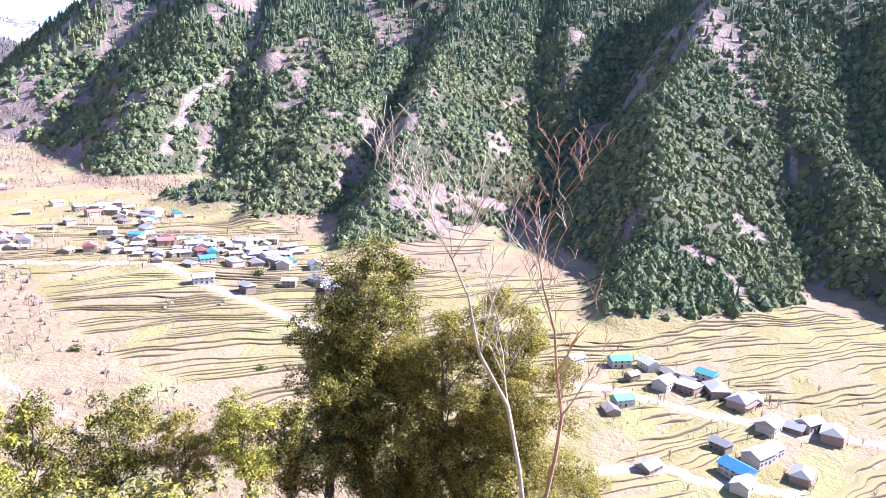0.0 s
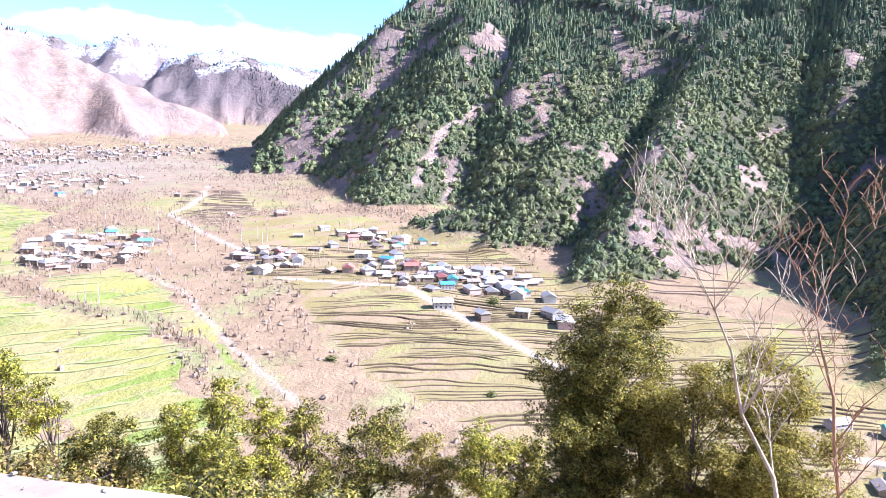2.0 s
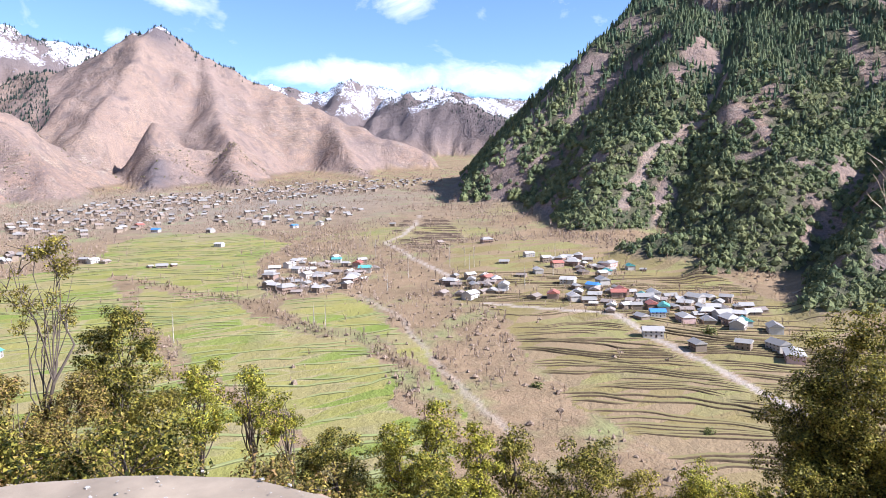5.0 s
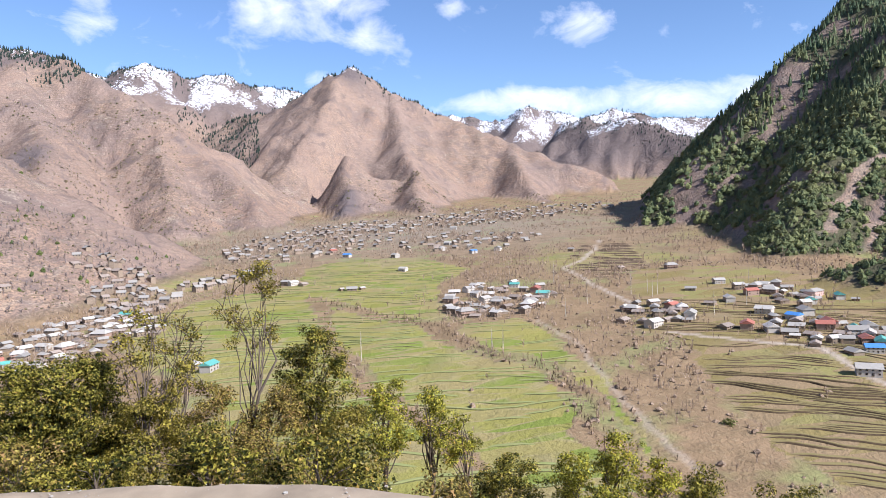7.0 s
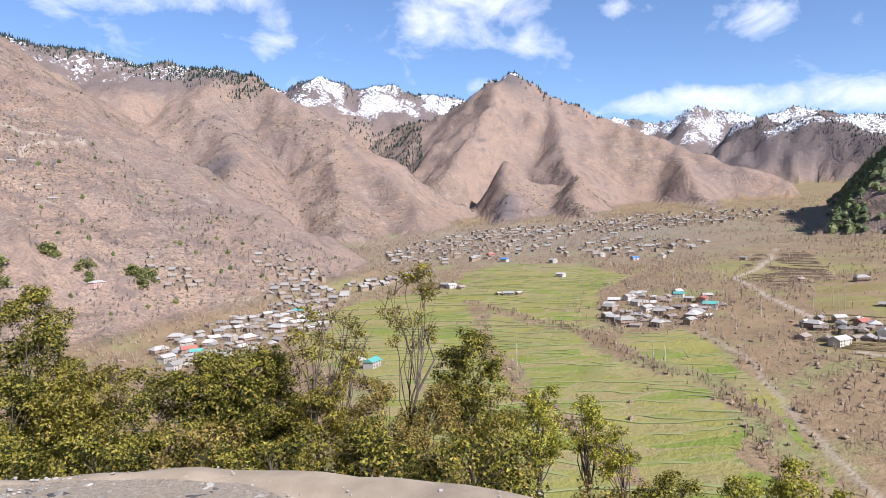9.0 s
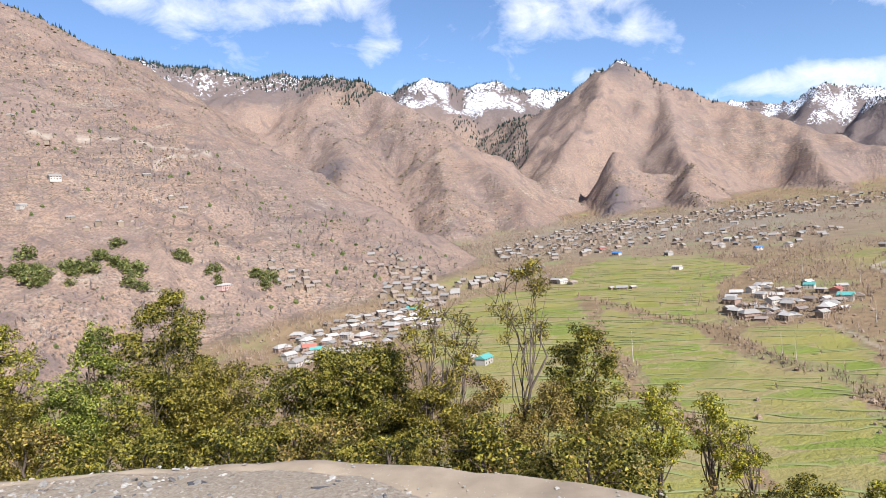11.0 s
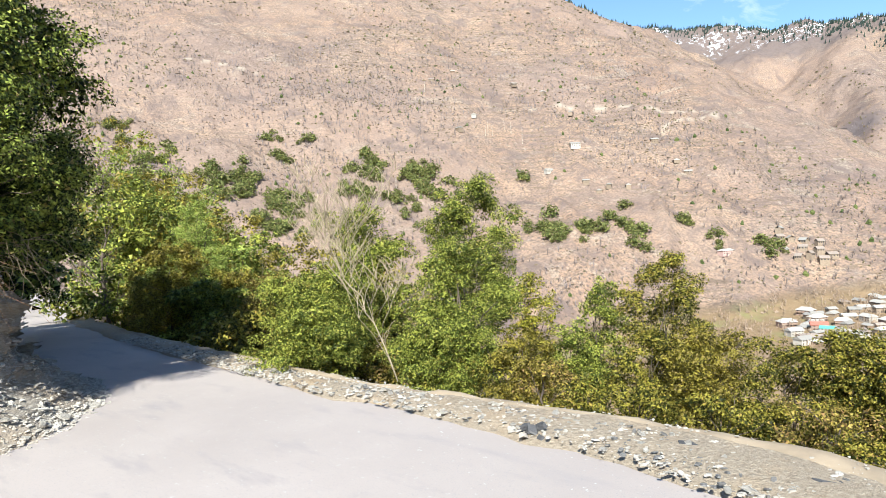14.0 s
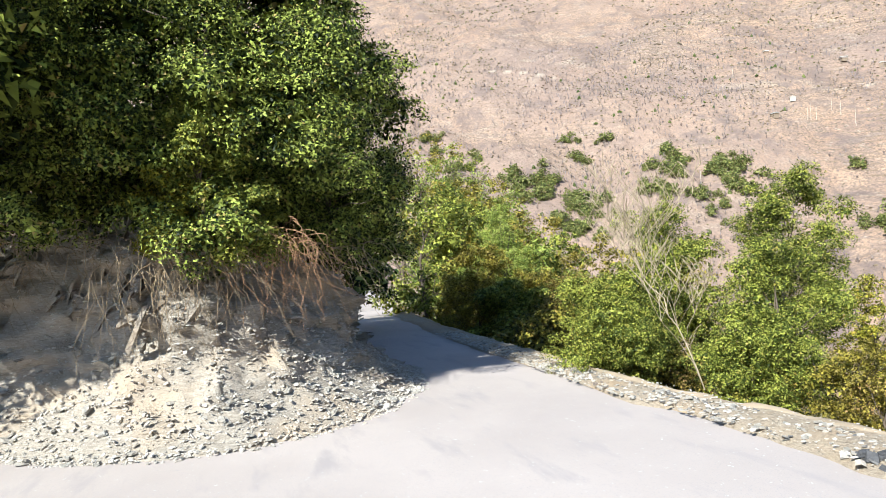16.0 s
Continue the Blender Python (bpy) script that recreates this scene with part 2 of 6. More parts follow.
def land(x, y):
    """The height of the ground."""
    x, y = np.asarray(x, float), np.asarray(y, float)
    r = np.hypot(x, y)
    base = valley_floor(x, y) + 0.8 * rough(x, y, 60, 3, 5)
    z = np.array(base)
    sway = 7 + 0.0035 * np.minimum(r, 2600)
    wx, wy = x + sway * rough(x, y, 170, 4, 11), y + sway * rough(x, y, 170, 4, 12)
    for line, fall, size, depth in RIDGES:
        d, top, run, side = along(wx, wy, line)
        d = np.sqrt(d * d + 64) - 8
        left, right = fall if isinstance(fall, tuple) else (fall, fall)
        fall = right + (left - right) * np.clip(0.5 + 0.5 * side / (0.35 * d + 4), 0, 1)
        steep = min(left, right)
        for a, b in ((line[1], line[0]), (line[-2], line[-1])):
            k = math.hypot(b[0] - a[0], b[1] - a[1])
            top = top - 1.3 * steep * np.maximum(((wx - b[0]) * (b[0] - a[0]) + (wy - b[1]) * (b[1] - a[1])) / k, 0)
        k = 14.0
        # only where the flank may rise above what stands already
        here = top - fall * d > z - k
        if not here.any():
            continue
        hx, hy, hd = x[here], y[here], d[here]
        hrun = run[here] if size > 0 else turn_of(hx, hy) * 28
        hrun = hrun + 0.45 * abs(size) * rough(hx, hy, abs(size) * 0.9, 3, 24)
        gully = 0.8 * np.abs(grain(hrun, hd * 0.25, abs(size), 21)) + 0.6 * np.abs(grain(hrun, hd * 0.35, abs(size) * 0.4, 22)) + 0.35 * np.abs(grain(hrun, hd * 0.5, abs(size) * 0.18, 23))
        h = top[here] - fall[here] * hd - depth * gully * np.clip(hd / 160, 0, 1)
        m = np.clip(0.5 + 0.5 * (h - z[here]) / k, 0, 1)
        z[here] = z[here] * (1 - m) + h * m + k * m * (1 - m)
    high = np.clip((z - base) / 40, 0, 1)
    z = z + high * (5 * rough(x, y, 70, 4, 31) + np.clip(r / 1500, 0, 2) * 6 * rough(x, y, 220, 5, 35, 0.6))
    wild = high * np.clip((r - 600) / 700, 0, 1.6) * np.clip((turn_of(x, y) + 30) / 4, 0.25, 1)
    z = z + wild * (14 * (0.45 - np.abs(rough(x, y, 260, 4, 36, 0.55))) + 7 * (0.45 - np.abs(rough(x, y, 100, 3, 37, 0.6))))
    # the slope that the road is cut into
    near = r < 420
    xn, yn = x[near], y[near]
    d_out = along(xn, yn, OUTER)[0]
    d_in = along(xn, yn, INNER)[0]
    on = inside(xn, yn, ROAD)
    lev = road_level(xn)
    bumps = rough(xn, yn, 9, 3, 41)
    cut = 2.3 * np.clip((xn + 15.5) / 7, 0.12, 1)
    rise = lev + cut * np.clip((d_in - 1.0) / 1.0, 0, 1) + 40 * (1 - np.exp(-0.013 * np.maximum(d_in - 2.0, 0))) + 0.15 * bumps
    fall = lev - 0.10 - 0.62 * np.maximum(d_out - 0.25, 0) - 0.25 * np.minimum(d_out, 1.0) + 0.35 * bumps * np.clip(d_out / 4, 0, 1)
    hill = np.where(on, lev - 0.10, np.where(d_out < d_in, fall, rise))
    z = np.array(z)
    fade = np.clip((420 - r[near]) / 200, 0, 1) * np.clip((xn + 110) / 60, 0, 1)
    z[near] = (1 - fade) * z[near] + fade * np.where(on, hill, np.where(d_out < d_in, np.maximum(hill, z[near]), hill))
    return z

# ---- land end ----

# ---- what grows where ----
GREEN_FIELDS = [[(113, 205), (121, 288), (115, 340), (84, 419), (78, 457), (100, 480), (118, 600), (172, 684), (142, 800), (60, 830), (10, 780), (-5, 670), (-85, 625), (-134, 533), (-90, 416), (-55, 380), (-35, 290), (10, 190), (60, 170)],
                [(117, 205), (127, 285), (124, 345), (108, 378), (100, 445), (150, 446), (151, 373), (138, 307), (124, 229), (121, 195)]]
STRAW_FIELDS = [(208, 400), (204, 325), (183, 291), (172, 252), (162, 216), (163, 184), (160, 150), (150, 60), (150, -120), (420, -140), (420, 60), (352, 200), (380, 300), (420, 420), (400, 560), (310, 600), (250, 500)]
GULLY = [(12, 575), (80, 457), (87, 419), (103, 373), (119, 342), (122, 288), (117, 266), (106, 246), (114, 210), (118, 180)]
BROOK = [(12, 590), (16, 480), (21, 387), (42, 301), (60, 230)]
FOOTPATH = [(154, 440), (155, 373), (142, 307), (135, 274), (129, 229), (127, 195)]
LANES = [[(-614, 674), (-584, 711), (-545, 757), (-491, 776), (-465, 836), (-438, 823), (-457, 787), (-465, 744)], [(-937, 253), (-909, 337), (-839, 403)], [(213, 372), (232, 350), (250, 328), (266, 312), (252, 265), (245, 226), (236, 190), (225, 150)], [(380, 830), (347, 765), (300, 690), (255, 638), (248, 580), (241, 539), (232, 440)],
         [(240, 80), (246, 52), (245, 37), (247, 19), (251, 4), (248, -6), (255, -21), (258, -50)], [(180, 50), (192, 37), (200, 25), (198, 17), (202, 6), (206, -8)]]
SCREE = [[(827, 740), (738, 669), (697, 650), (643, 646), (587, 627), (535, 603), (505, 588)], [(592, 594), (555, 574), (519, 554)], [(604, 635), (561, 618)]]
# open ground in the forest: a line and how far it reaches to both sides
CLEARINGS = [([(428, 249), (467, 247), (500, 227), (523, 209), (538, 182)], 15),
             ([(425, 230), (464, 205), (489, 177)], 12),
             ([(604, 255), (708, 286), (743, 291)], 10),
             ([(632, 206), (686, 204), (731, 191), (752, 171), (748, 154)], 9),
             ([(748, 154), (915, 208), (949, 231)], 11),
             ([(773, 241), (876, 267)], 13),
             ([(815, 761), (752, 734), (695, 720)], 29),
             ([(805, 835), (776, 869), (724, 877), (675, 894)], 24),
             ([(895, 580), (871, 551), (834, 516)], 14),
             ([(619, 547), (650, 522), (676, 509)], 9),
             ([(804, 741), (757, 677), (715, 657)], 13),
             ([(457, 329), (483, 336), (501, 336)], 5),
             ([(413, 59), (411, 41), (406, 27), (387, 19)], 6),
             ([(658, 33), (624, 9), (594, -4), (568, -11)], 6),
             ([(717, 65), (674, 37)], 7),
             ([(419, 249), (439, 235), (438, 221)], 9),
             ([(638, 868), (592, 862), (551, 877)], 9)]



def woods(x, y, z):
    """How thick the forest stands, 0 to 1."""
    a, r = turn_of(x, y), np.hypot(x, y)
    base = valley_floor(x, y)
    right = np.clip((-27.5 - a) / 2, 0, 1) * np.clip((z - base - 2) / 6, 0, 1) * (a > -125) * (r < 1900)
    thin = np.clip((a + 50) / 10, 0, 1)
    d = 0.90 - 0.28 * thin + 0.72 * rough(x, y, 120, 5, 61, 0.65)
    wx, wy = x + 9 * rough(x, y, 40, 3, 62), y + 9 * rough(x, y, 40, 3, 63)
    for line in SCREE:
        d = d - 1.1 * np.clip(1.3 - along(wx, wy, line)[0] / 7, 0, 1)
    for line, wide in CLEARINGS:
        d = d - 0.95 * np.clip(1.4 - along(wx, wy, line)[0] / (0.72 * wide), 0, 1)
    return np.clip(d, 0.10, 1) * right


def cover(x, y, z):
    """Shares of green field, straw field, thicket and snow; of forest floor, bare earth, dark rock and town ground."""
    r, base = np.hypot(x, y), valley_floor(x, y)
    wx, wy = x + 5 * rough(x, y, 30, 3, 71), y + 5 * rough(x, y, 30, 3, 72)
    flat = np.clip((9 - (z - base)) / 6, 0, 1) * (z < 30 + base)
    green = np.zeros(x.shape)
    for ring in GREEN_FIELDS:
        green = np.maximum(green, inside(wx, wy, ring))
    straw = inside(wx, wy, STRAW_FIELDS) * flat * (1 - green)
    brook = np.minimum(along(wx, wy, GULLY)[0] - 7, along(wx, wy, BROOK)[0] - 5)
    green = green * (brook > 0) * flat
    patch = np.clip(rough(x, y, 160, 3, 73) * 1.5 - 0.1, 0, 1) * (y > 620) * (y < 1150) * (x < 560)
    green = np.maximum(green, flat * patch * 0.8)
    thicket = flat * (1 - green) * (1 - straw) * (r > 120)
    a = turn_of(x, y)
    snow_line = np.where(a > -8, 455, 385) + 45 * rough(x, y, 160, 4, 74)
    snow = np.clip((z - snow_line) / 40, 0, 1) * np.clip((r - 2700) / 200, 0, 1) * np.clip(0.38 + 1.5 * rough(x, y, 90, 4, 75), 0, 1)
    snow = np.maximum(snow, np.clip((z - 500) / 30, 0, 1) * np.clip((r - 2380) / 40, 0, 1) * np.clip(1.8 * rough(x, y, 50, 3, 76), 0, 1) * 0.8)
    snow = np.maximum(snow, np.clip((z - 400) / 60, 0, 1) * (a > 15) * (a < 37) * np.clip((r - 1980) / 60, 0, 1) * np.clip(0.30 + 0.9 * rough(x, y, 60, 4, 79), 0, 1) * 0.6)
    floor = woods(x, y, z)
    tops = np.clip((r - 2800) / 300, 0, 1) * np.clip((z - 120) / 120, 0, 1)
    tops = np.maximum(tops, 0.9 * (a > 14) * (a < 37) * np.clip((r - 1990) / 60, 0, 1) * np.clip((z - 330) / 60, 0, 1))
    pale = np.zeros(x.shape)
    for line, w in [(l, 1.0) for l in LANES] + [(FOOTPATH, 0.5)]:
        pale = np.maximum(pale, w * np.clip(1.6 + w - along(x + grain(x, y, 9, 77), y, line)[0], 0, 1))
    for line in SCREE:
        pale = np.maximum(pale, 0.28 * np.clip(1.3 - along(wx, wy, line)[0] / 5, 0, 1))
    rock = np.maximum(np.clip(2.2 * rough(x, y, 60, 4, 78) - 1.3, 0, 1) * np.clip((z - base - 40) / 60, 0, 1) * 0.4 * np.clip((r - 1300) / 300, 0, 1), 0.8 * tops)
    for ax, ay, ar in ((122, 1660, 24), (104, 1560, 26), (128, 1600, 18), (-487, 1405, 40), (214, 2480, 48)):
        rock = np.maximum(rock, np.clip(1.6 - np.hypot(wx - ax, (wy - ay) * 0.6) / ar, 0, 1))
    town = np.clip(1.4 - np.hypot((x - 150) / 420, (y - 1180) / 330), 0, 1) * flat * 0.8
    return np.stack([green, straw, thicket, snow], -1), np.stack([floor, pale, rock, town], -1)


# ---- materials ----
def material(name):
    m = bpy.data.materials.new(name)
    m.use_nodes = True
    return m, Nodes(m.node_tree)


def finish(n, color, rough_=0.85, bump=None, strength=0.3, distance=0.02, metal=0.0, spec=0.3):
    shader = n.add("ShaderNodeBsdfPrincipled", Base_Color=color if isinstance(color, bpy.types.NodeSocket) else (*color, 1.0)[:4], Roughness=rough_, Metallic=metal)
    shader.inputs["Specular IOR Level"].default_value = spec
    if bump is not None:
        b = n.add("ShaderNodeBump", Height=bump, Strength=strength, Distance=distance)
        n.put(shader, "Normal", b.outputs[0])
    n.add("ShaderNodeOutputMaterial", Surface=shader.outputs[0])
    return shader


def plain(name, color, rough_=0.8, vary=0.25, scale=1.5, metal=0.0, spec=0.3, grain_=40.0, strength=0.25, distance=0.01, tint=0.0):
    """A surface with blotches, fine grain and a tone of its own for each object."""
    m, n = material(name)
    at = n.add("ShaderNodeTexCoord").outputs["Object"]
    big, fine = n.noise(at, scale, 5.0), n.noise(at, grain_, 4.0)
    dark, light = tuple(c * (1 - vary) for c in color), tuple(min(1, c * (1 + vary)) for c in color)
    c = n.mix(n.ramp(big, 0.3, 0.7), dark, light)
    c = n.mix(n.math("MULTIPLY", fine, 0.35), c, tuple(v * 0.5 for v in color))
    if tint:
        lot = n.add("ShaderNodeObjectInfo").outputs["Random"]
        c = n.mix(n.math("MULTIPLY", lot, tint), c, tuple(v * 0.35 for v in color))
    finish(n, c, rough_, n.math("ADD", fine, n.math("MULTIPLY", big, 0.5)), strength, distance, metal, spec)
    return m


def ground_material():
    m, n = material("valley_ground")
    at = n.add("ShaderNodeTexCoord").outputs["Object"]
    one = n.tree.nodes.new("ShaderNodeVertexColor")
    two = n.tree.nodes.new("ShaderNodeVertexColor")
    one.layer_name, two.layer_name = "cover_a", "cover_b"
    a, b = n.add("ShaderNodeSeparateColor", Color=one.outputs[0]), n.add("ShaderNodeSeparateColor", Color=two.outputs[0])
    green, straw, thicket, snow = a.outputs[0], a.outputs[1], a.outputs[2], one.outputs[1]
    floor, pale, rock, town = b.outputs[0], b.outputs[1], b.outputs[2], two.outputs[1]
    n1, n2, n3, n4 = n.noise(at, 0.006, 6.0), n.noise(at, 0.05, 6.0, 0.65), n.noise(at, 0.4, 5.0, 0.7), n.noise(at, 4.0, 5.0, 0.7)
    # dry winter grass on the hillsides
    c = n.mix(n.ramp(n1, 0.35, 0.65), (0.30, 0.193, 0.133), (0.385, 0.268, 0.182))
    c = n.mix(n.math("MULTIPLY", n.ramp(n.noise(at, 0.0035, 5.0, 0.6, 0.5), 0.48, 0.62), 0.6), c, (0.245, 0.188, 0.165))
    c = n.mix(n.math("MULTIPLY", n.ramp(n.noise(n.scaled(at, (1, 1, 2.5)), 0.018, 5.0, 0.65, 0.8), 0.56, 0.66), 0.6), c, (0.40, 0.345, 0.26))
    c = n.mix(n.ramp(n2, 0.42, 0.72), c, (0.20, 0.15, 0.13))
    c = n.mix(n.ramp(n3, 0.46, 0.62), c, (0.165, 0.125, 0.105))
    height = n.add("ShaderNodeSeparateXYZ", Vector=at).outputs[2]
    band = n.math("SINE", n.math("ADD", n.math("MULTIPLY", height, 1.1), n.math("MULTIPLY", n2, 16.0)))
    c = n.mix(n.math("MULTIPLY", n.ramp(band, 0.6, 0.95), n.ramp(n.noise(at, 0.011, 3.0), 0.45, 0.6)), c, (0.19, 0.14, 0.10))
    tufts = n.add("ShaderNodeTexVoronoi", Vector=at, Scale=0.22)
    c = n.mix(n.math("MULTIPLY", n.ramp(tufts.outputs[0], 0.32, 0.18), n.ramp(n.noise(at, 0.02, 3.0), 0.42, 0.6)), c, (0.10, 0.085, 0.06))
    tufts = n.add("ShaderNodeTexVoronoi", Vector=at, Scale=0.7)
    c = n.mix(n.math("MULTIPLY", n.ramp(tufts.outputs[0], 0.35, 0.2), n.ramp(n.noise(at, 0.035, 3.0), 0.45, 0.6)), c, (0.13, 0.10, 0.075))
    c = n.mix(n.ramp(n.noise(at, 0.13, 5.0, 0.7), 0.58, 0.75), c, (0.41, 0.335, 0.26))
    c = n.mix(n.math("MULTIPLY", n.ramp(n.noise(at, 0.0022, 5.0, 0.65, 0.7), 0.46, 0.6), 0.55), c, (0.285, 0.205, 0.16))
    c = n.mix(n.math("MULTIPLY", n.ramp(n.noise(n.scaled(at, (1, 1, 0.35)), 0.028, 6.0, 0.7, 0.6), 0.53, 0.63), 0.75), c, (0.165, 0.125, 0.11))
    # plots of the fields
    plots = n.tree.nodes.new("ShaderNodeTexVoronoi")
    plots.inputs["Scale"].default_value = 1.0
    n.put(plots, "Vector", n.scaled(n.add("ShaderNodeVectorMath", i0=at, i1=n.add("ShaderNodeVectorMath", i0=n.add("ShaderNodeTexNoise", Vector=at, Scale=0.03).outputs["Color"], i1=(14, 14, 14)).outputs[0]).outputs[0], (0.026, 0.085, 0.0), 0.68))
    lot = n.add("ShaderNodeSeparateColor", Color=plots.outputs["Color"])
    g = n.mix(lot.outputs[0], (0.28, 0.248, 0.075), (0.225, 0.218, 0.055))
    g = n.mix(n.ramp(lot.outputs[1], 0.62, 0.75), g, (0.185, 0.22, 0.045))
    g = n.mix(n.ramp(lot.outputs[2], 0.7, 0.8), g, (0.28, 0.228, 0.095))
    g = n.mix(n.ramp(n2, 0.5, 0.75), g, (0.25, 0.21, 0.11))
    rim = n.tree.nodes.new("ShaderNodeTexVoronoi")
    rim.feature = "DISTANCE_TO_EDGE"
    rim.inputs["Scale"].default_value = 1.0
    n.tree.links.new(plots.inputs["Vector"].links[0].from_socket, rim.inputs["Vector"])
    g = n.mix(n.ramp(n.noise(at, 0.014, 4.0, 0.6), 0.54, 0.68), g, (0.26, 0.21, 0.10))
    g = n.mix(n.math("MULTIPLY", n.ramp(rim.outputs[0], 0.05, 0.02), n.ramp(n.noise(at, 0.03, 3.0), 0.4, 0.55)), g, (0.30, 0.25, 0.12))
    c = n.mix(green, c, g)
    s = n.mix(lot.outputs[0], (0.245, 0.192, 0.078), (0.215, 0.17, 0.065))
    s = n.mix(n.ramp(lot.outputs[1], 0.68, 0.8), s, (0.24, 0.215, 0.08))
    s = n.mix(n.ramp(lot.outputs[2], 0.55, 0.75), s, (0.265, 0.19, 0.105))
    s = n.mix(n.ramp(n2, 0.5, 0.8), s, (0.23, 0.18, 0.10))
    c = n.mix(straw, c, s)
    t = n.mix(n.ramp(n2, 0.35, 0.65), (0.29, 0.20, 0.115), (0.20, 0.14, 0.078))
    t = n.mix(n.ramp(n3, 0.55, 0.75), t, (0.34, 0.262, 0.16))
    t = n.mix(n.ramp(n.noise(at, 0.022, 4.0), 0.52, 0.66), t, (0.235, 0.225, 0.095))
    c = n.mix(thicket, c, t)
    c = n.mix(n.math("MULTIPLY", town, 0.7), c, n.mix(n3, (0.16, 0.135, 0.10), (0.33, 0.30, 0.26)))
    c = n.mix(n.ramp(n.math("ADD", floor, n.math("MULTIPLY", n.math("SUBTRACT", n3, 0.5), 0.5)), 0.18, 0.55), c, n.mix(n2, (0.06, 0.068, 0.036), (0.12, 0.105, 0.062)))
    c = n.mix(rock, c, n.mix(n2, (0.085, 0.070, 0.070), (0.185, 0.15, 0.14)))
    c = n.mix(pale, c, n.mix(n3, (0.44, 0.37, 0.29), (0.33, 0.27, 0.21)))
    fleck = n.math("ADD", n.math("MULTIPLY", n.math("SUBTRACT", n.noise(n.scaled(at, (1, 1, 0.5)), 0.05, 6.0, 0.75), 0.5), 2.2), n.math("MULTIPLY", n.math("SUBTRACT", n.noise(at, 0.10, 5.0, 0.75), 0.5), 6.0))
    c = n.mix(n.math("MULTIPLY", n.ramp(n.math("ADD", n.math("MULTIPLY", snow, 0.72), fleck), 0.44, 0.62), n.ramp(snow, 0.02, 0.2)), c, (0.78, 0.80, 0.84))
    bump = n.math("ADD", n.math("MULTIPLY", n3, 1.2), n.math("ADD", n.math("MULTIPLY", n2, 5.0), n.math("MULTIPLY", n4, 0.15)))
    open_slope = n.math("SUBTRACT", 1.0, n.math("MINIMUM", 1.0, n.math("ADD", green, n.math("ADD", straw, thicket))))
    bump = n.math("ADD", bump, n.math("MULTIPLY", open_slope, n.math("MULTIPLY", n.noise(n.scaled(at, (1, 1, 0.6)), 0.014, 9.0, 0.66, 0.5), 30.0)))
    finish(n, c, 0.95, bump, 0.55, 1.1, spec=0.1)
    return m


def mesh_of(name, verts, faces, smooth=False, mat=None, colors=None):
    """A mesh from arrays of corners and of equal-sided faces."""
    verts, faces = np.asarray(verts, np.float32), np.asarray(faces, np.int32)
    me = bpy.data.meshes.new(name)
    k = faces.shape[1]
    me.vertices.add(len(verts))
    me.vertices.foreach_set("co", verts.ravel())
    me.loops.add(faces.size)
    me.loops.foreach_set("vertex_index", faces.ravel())
    me.polygons.add(len(faces))
    me.polygons.foreach_set("loop_start", np.arange(0, faces.size, k, dtype=np.int32))
    me.polygons.foreach_set("loop_total", np.full(len(faces), k, np.int32))
    me.polygons.foreach_set("use_smooth", np.full(len(faces), smooth))
    for key, values in (colors or {}).items():
        me.color_attributes.new(key, "FLOAT_COLOR", "POINT").data.foreach_set("color", np.asarray(values, np.float32).ravel())
    me.update(calc_edges=True)
    me.validate()
    if mat:
        me.materials.append(mat)
    return me


# ---- the ground: one sheet from under the road to the horizon ----
def build_ground():
    turns = np.radians(np.concatenate([np.arange(-112, 116, 0.32), np.arange(116, 248, 3.0)]))
    rings = np.concatenate([[0.0], np.geomspace(1.2, 110, 120), np.geomspace(110, 4950, 390)[1:]])
    R, A = np.meshgrid(rings[1:], turns, indexing="ij")
    x, y = (-R * np.sin(A)).ravel(), (R * np.cos(A)).ravel()
    x, y = np.append(x, 0.0), np.append(y, 0.0)
    z = land(x, y)
    k, m = len(turns), len(rings) - 1
    i, j = np.meshgrid(np.arange(m - 1), np.arange(k), indexing="ij")
    jn = (j + 1) % k
    quads = np.stack([i * k + j, (i + 1) * k + j, (i + 1) * k + jn, i * k + jn], -1).reshape(-1, 4)[:, ::-1]
    one, two = cover(x, y, z)
    me = mesh_of("ground", np.stack([x, y, z], -1), quads, True, ground_material(), {"cover_a": one, "cover_b": two})
    tagged(new("ground", me), "terraced valley floor and dry brown mountain slopes with snowy tops", "ground", kind="structure")


build_ground()


# ---- making things ----
def thing(name, label, category, group="", at=(0, 0, 0), turn=0.0, scale=1.0):
    ob = tagged(new(name), label, category, group)
    ob.matrix_world = pose(*at, 0, 0, turn) @ Matrix.Scale(scale, 4)
    return ob


def part(name, me, parent, label=""):
    """Links a mesh as one part under a thing or a part."""
    ob = new(name, me)
    ob.parent = parent
    if label:
        ob["label"] = label
    return ob


def level(x, y):
    return float(land(np.array([x], float), np.array([y], float))[0])


def levels(x, y):
    return land(np.asarray(x, float), np.asarray(y, float))


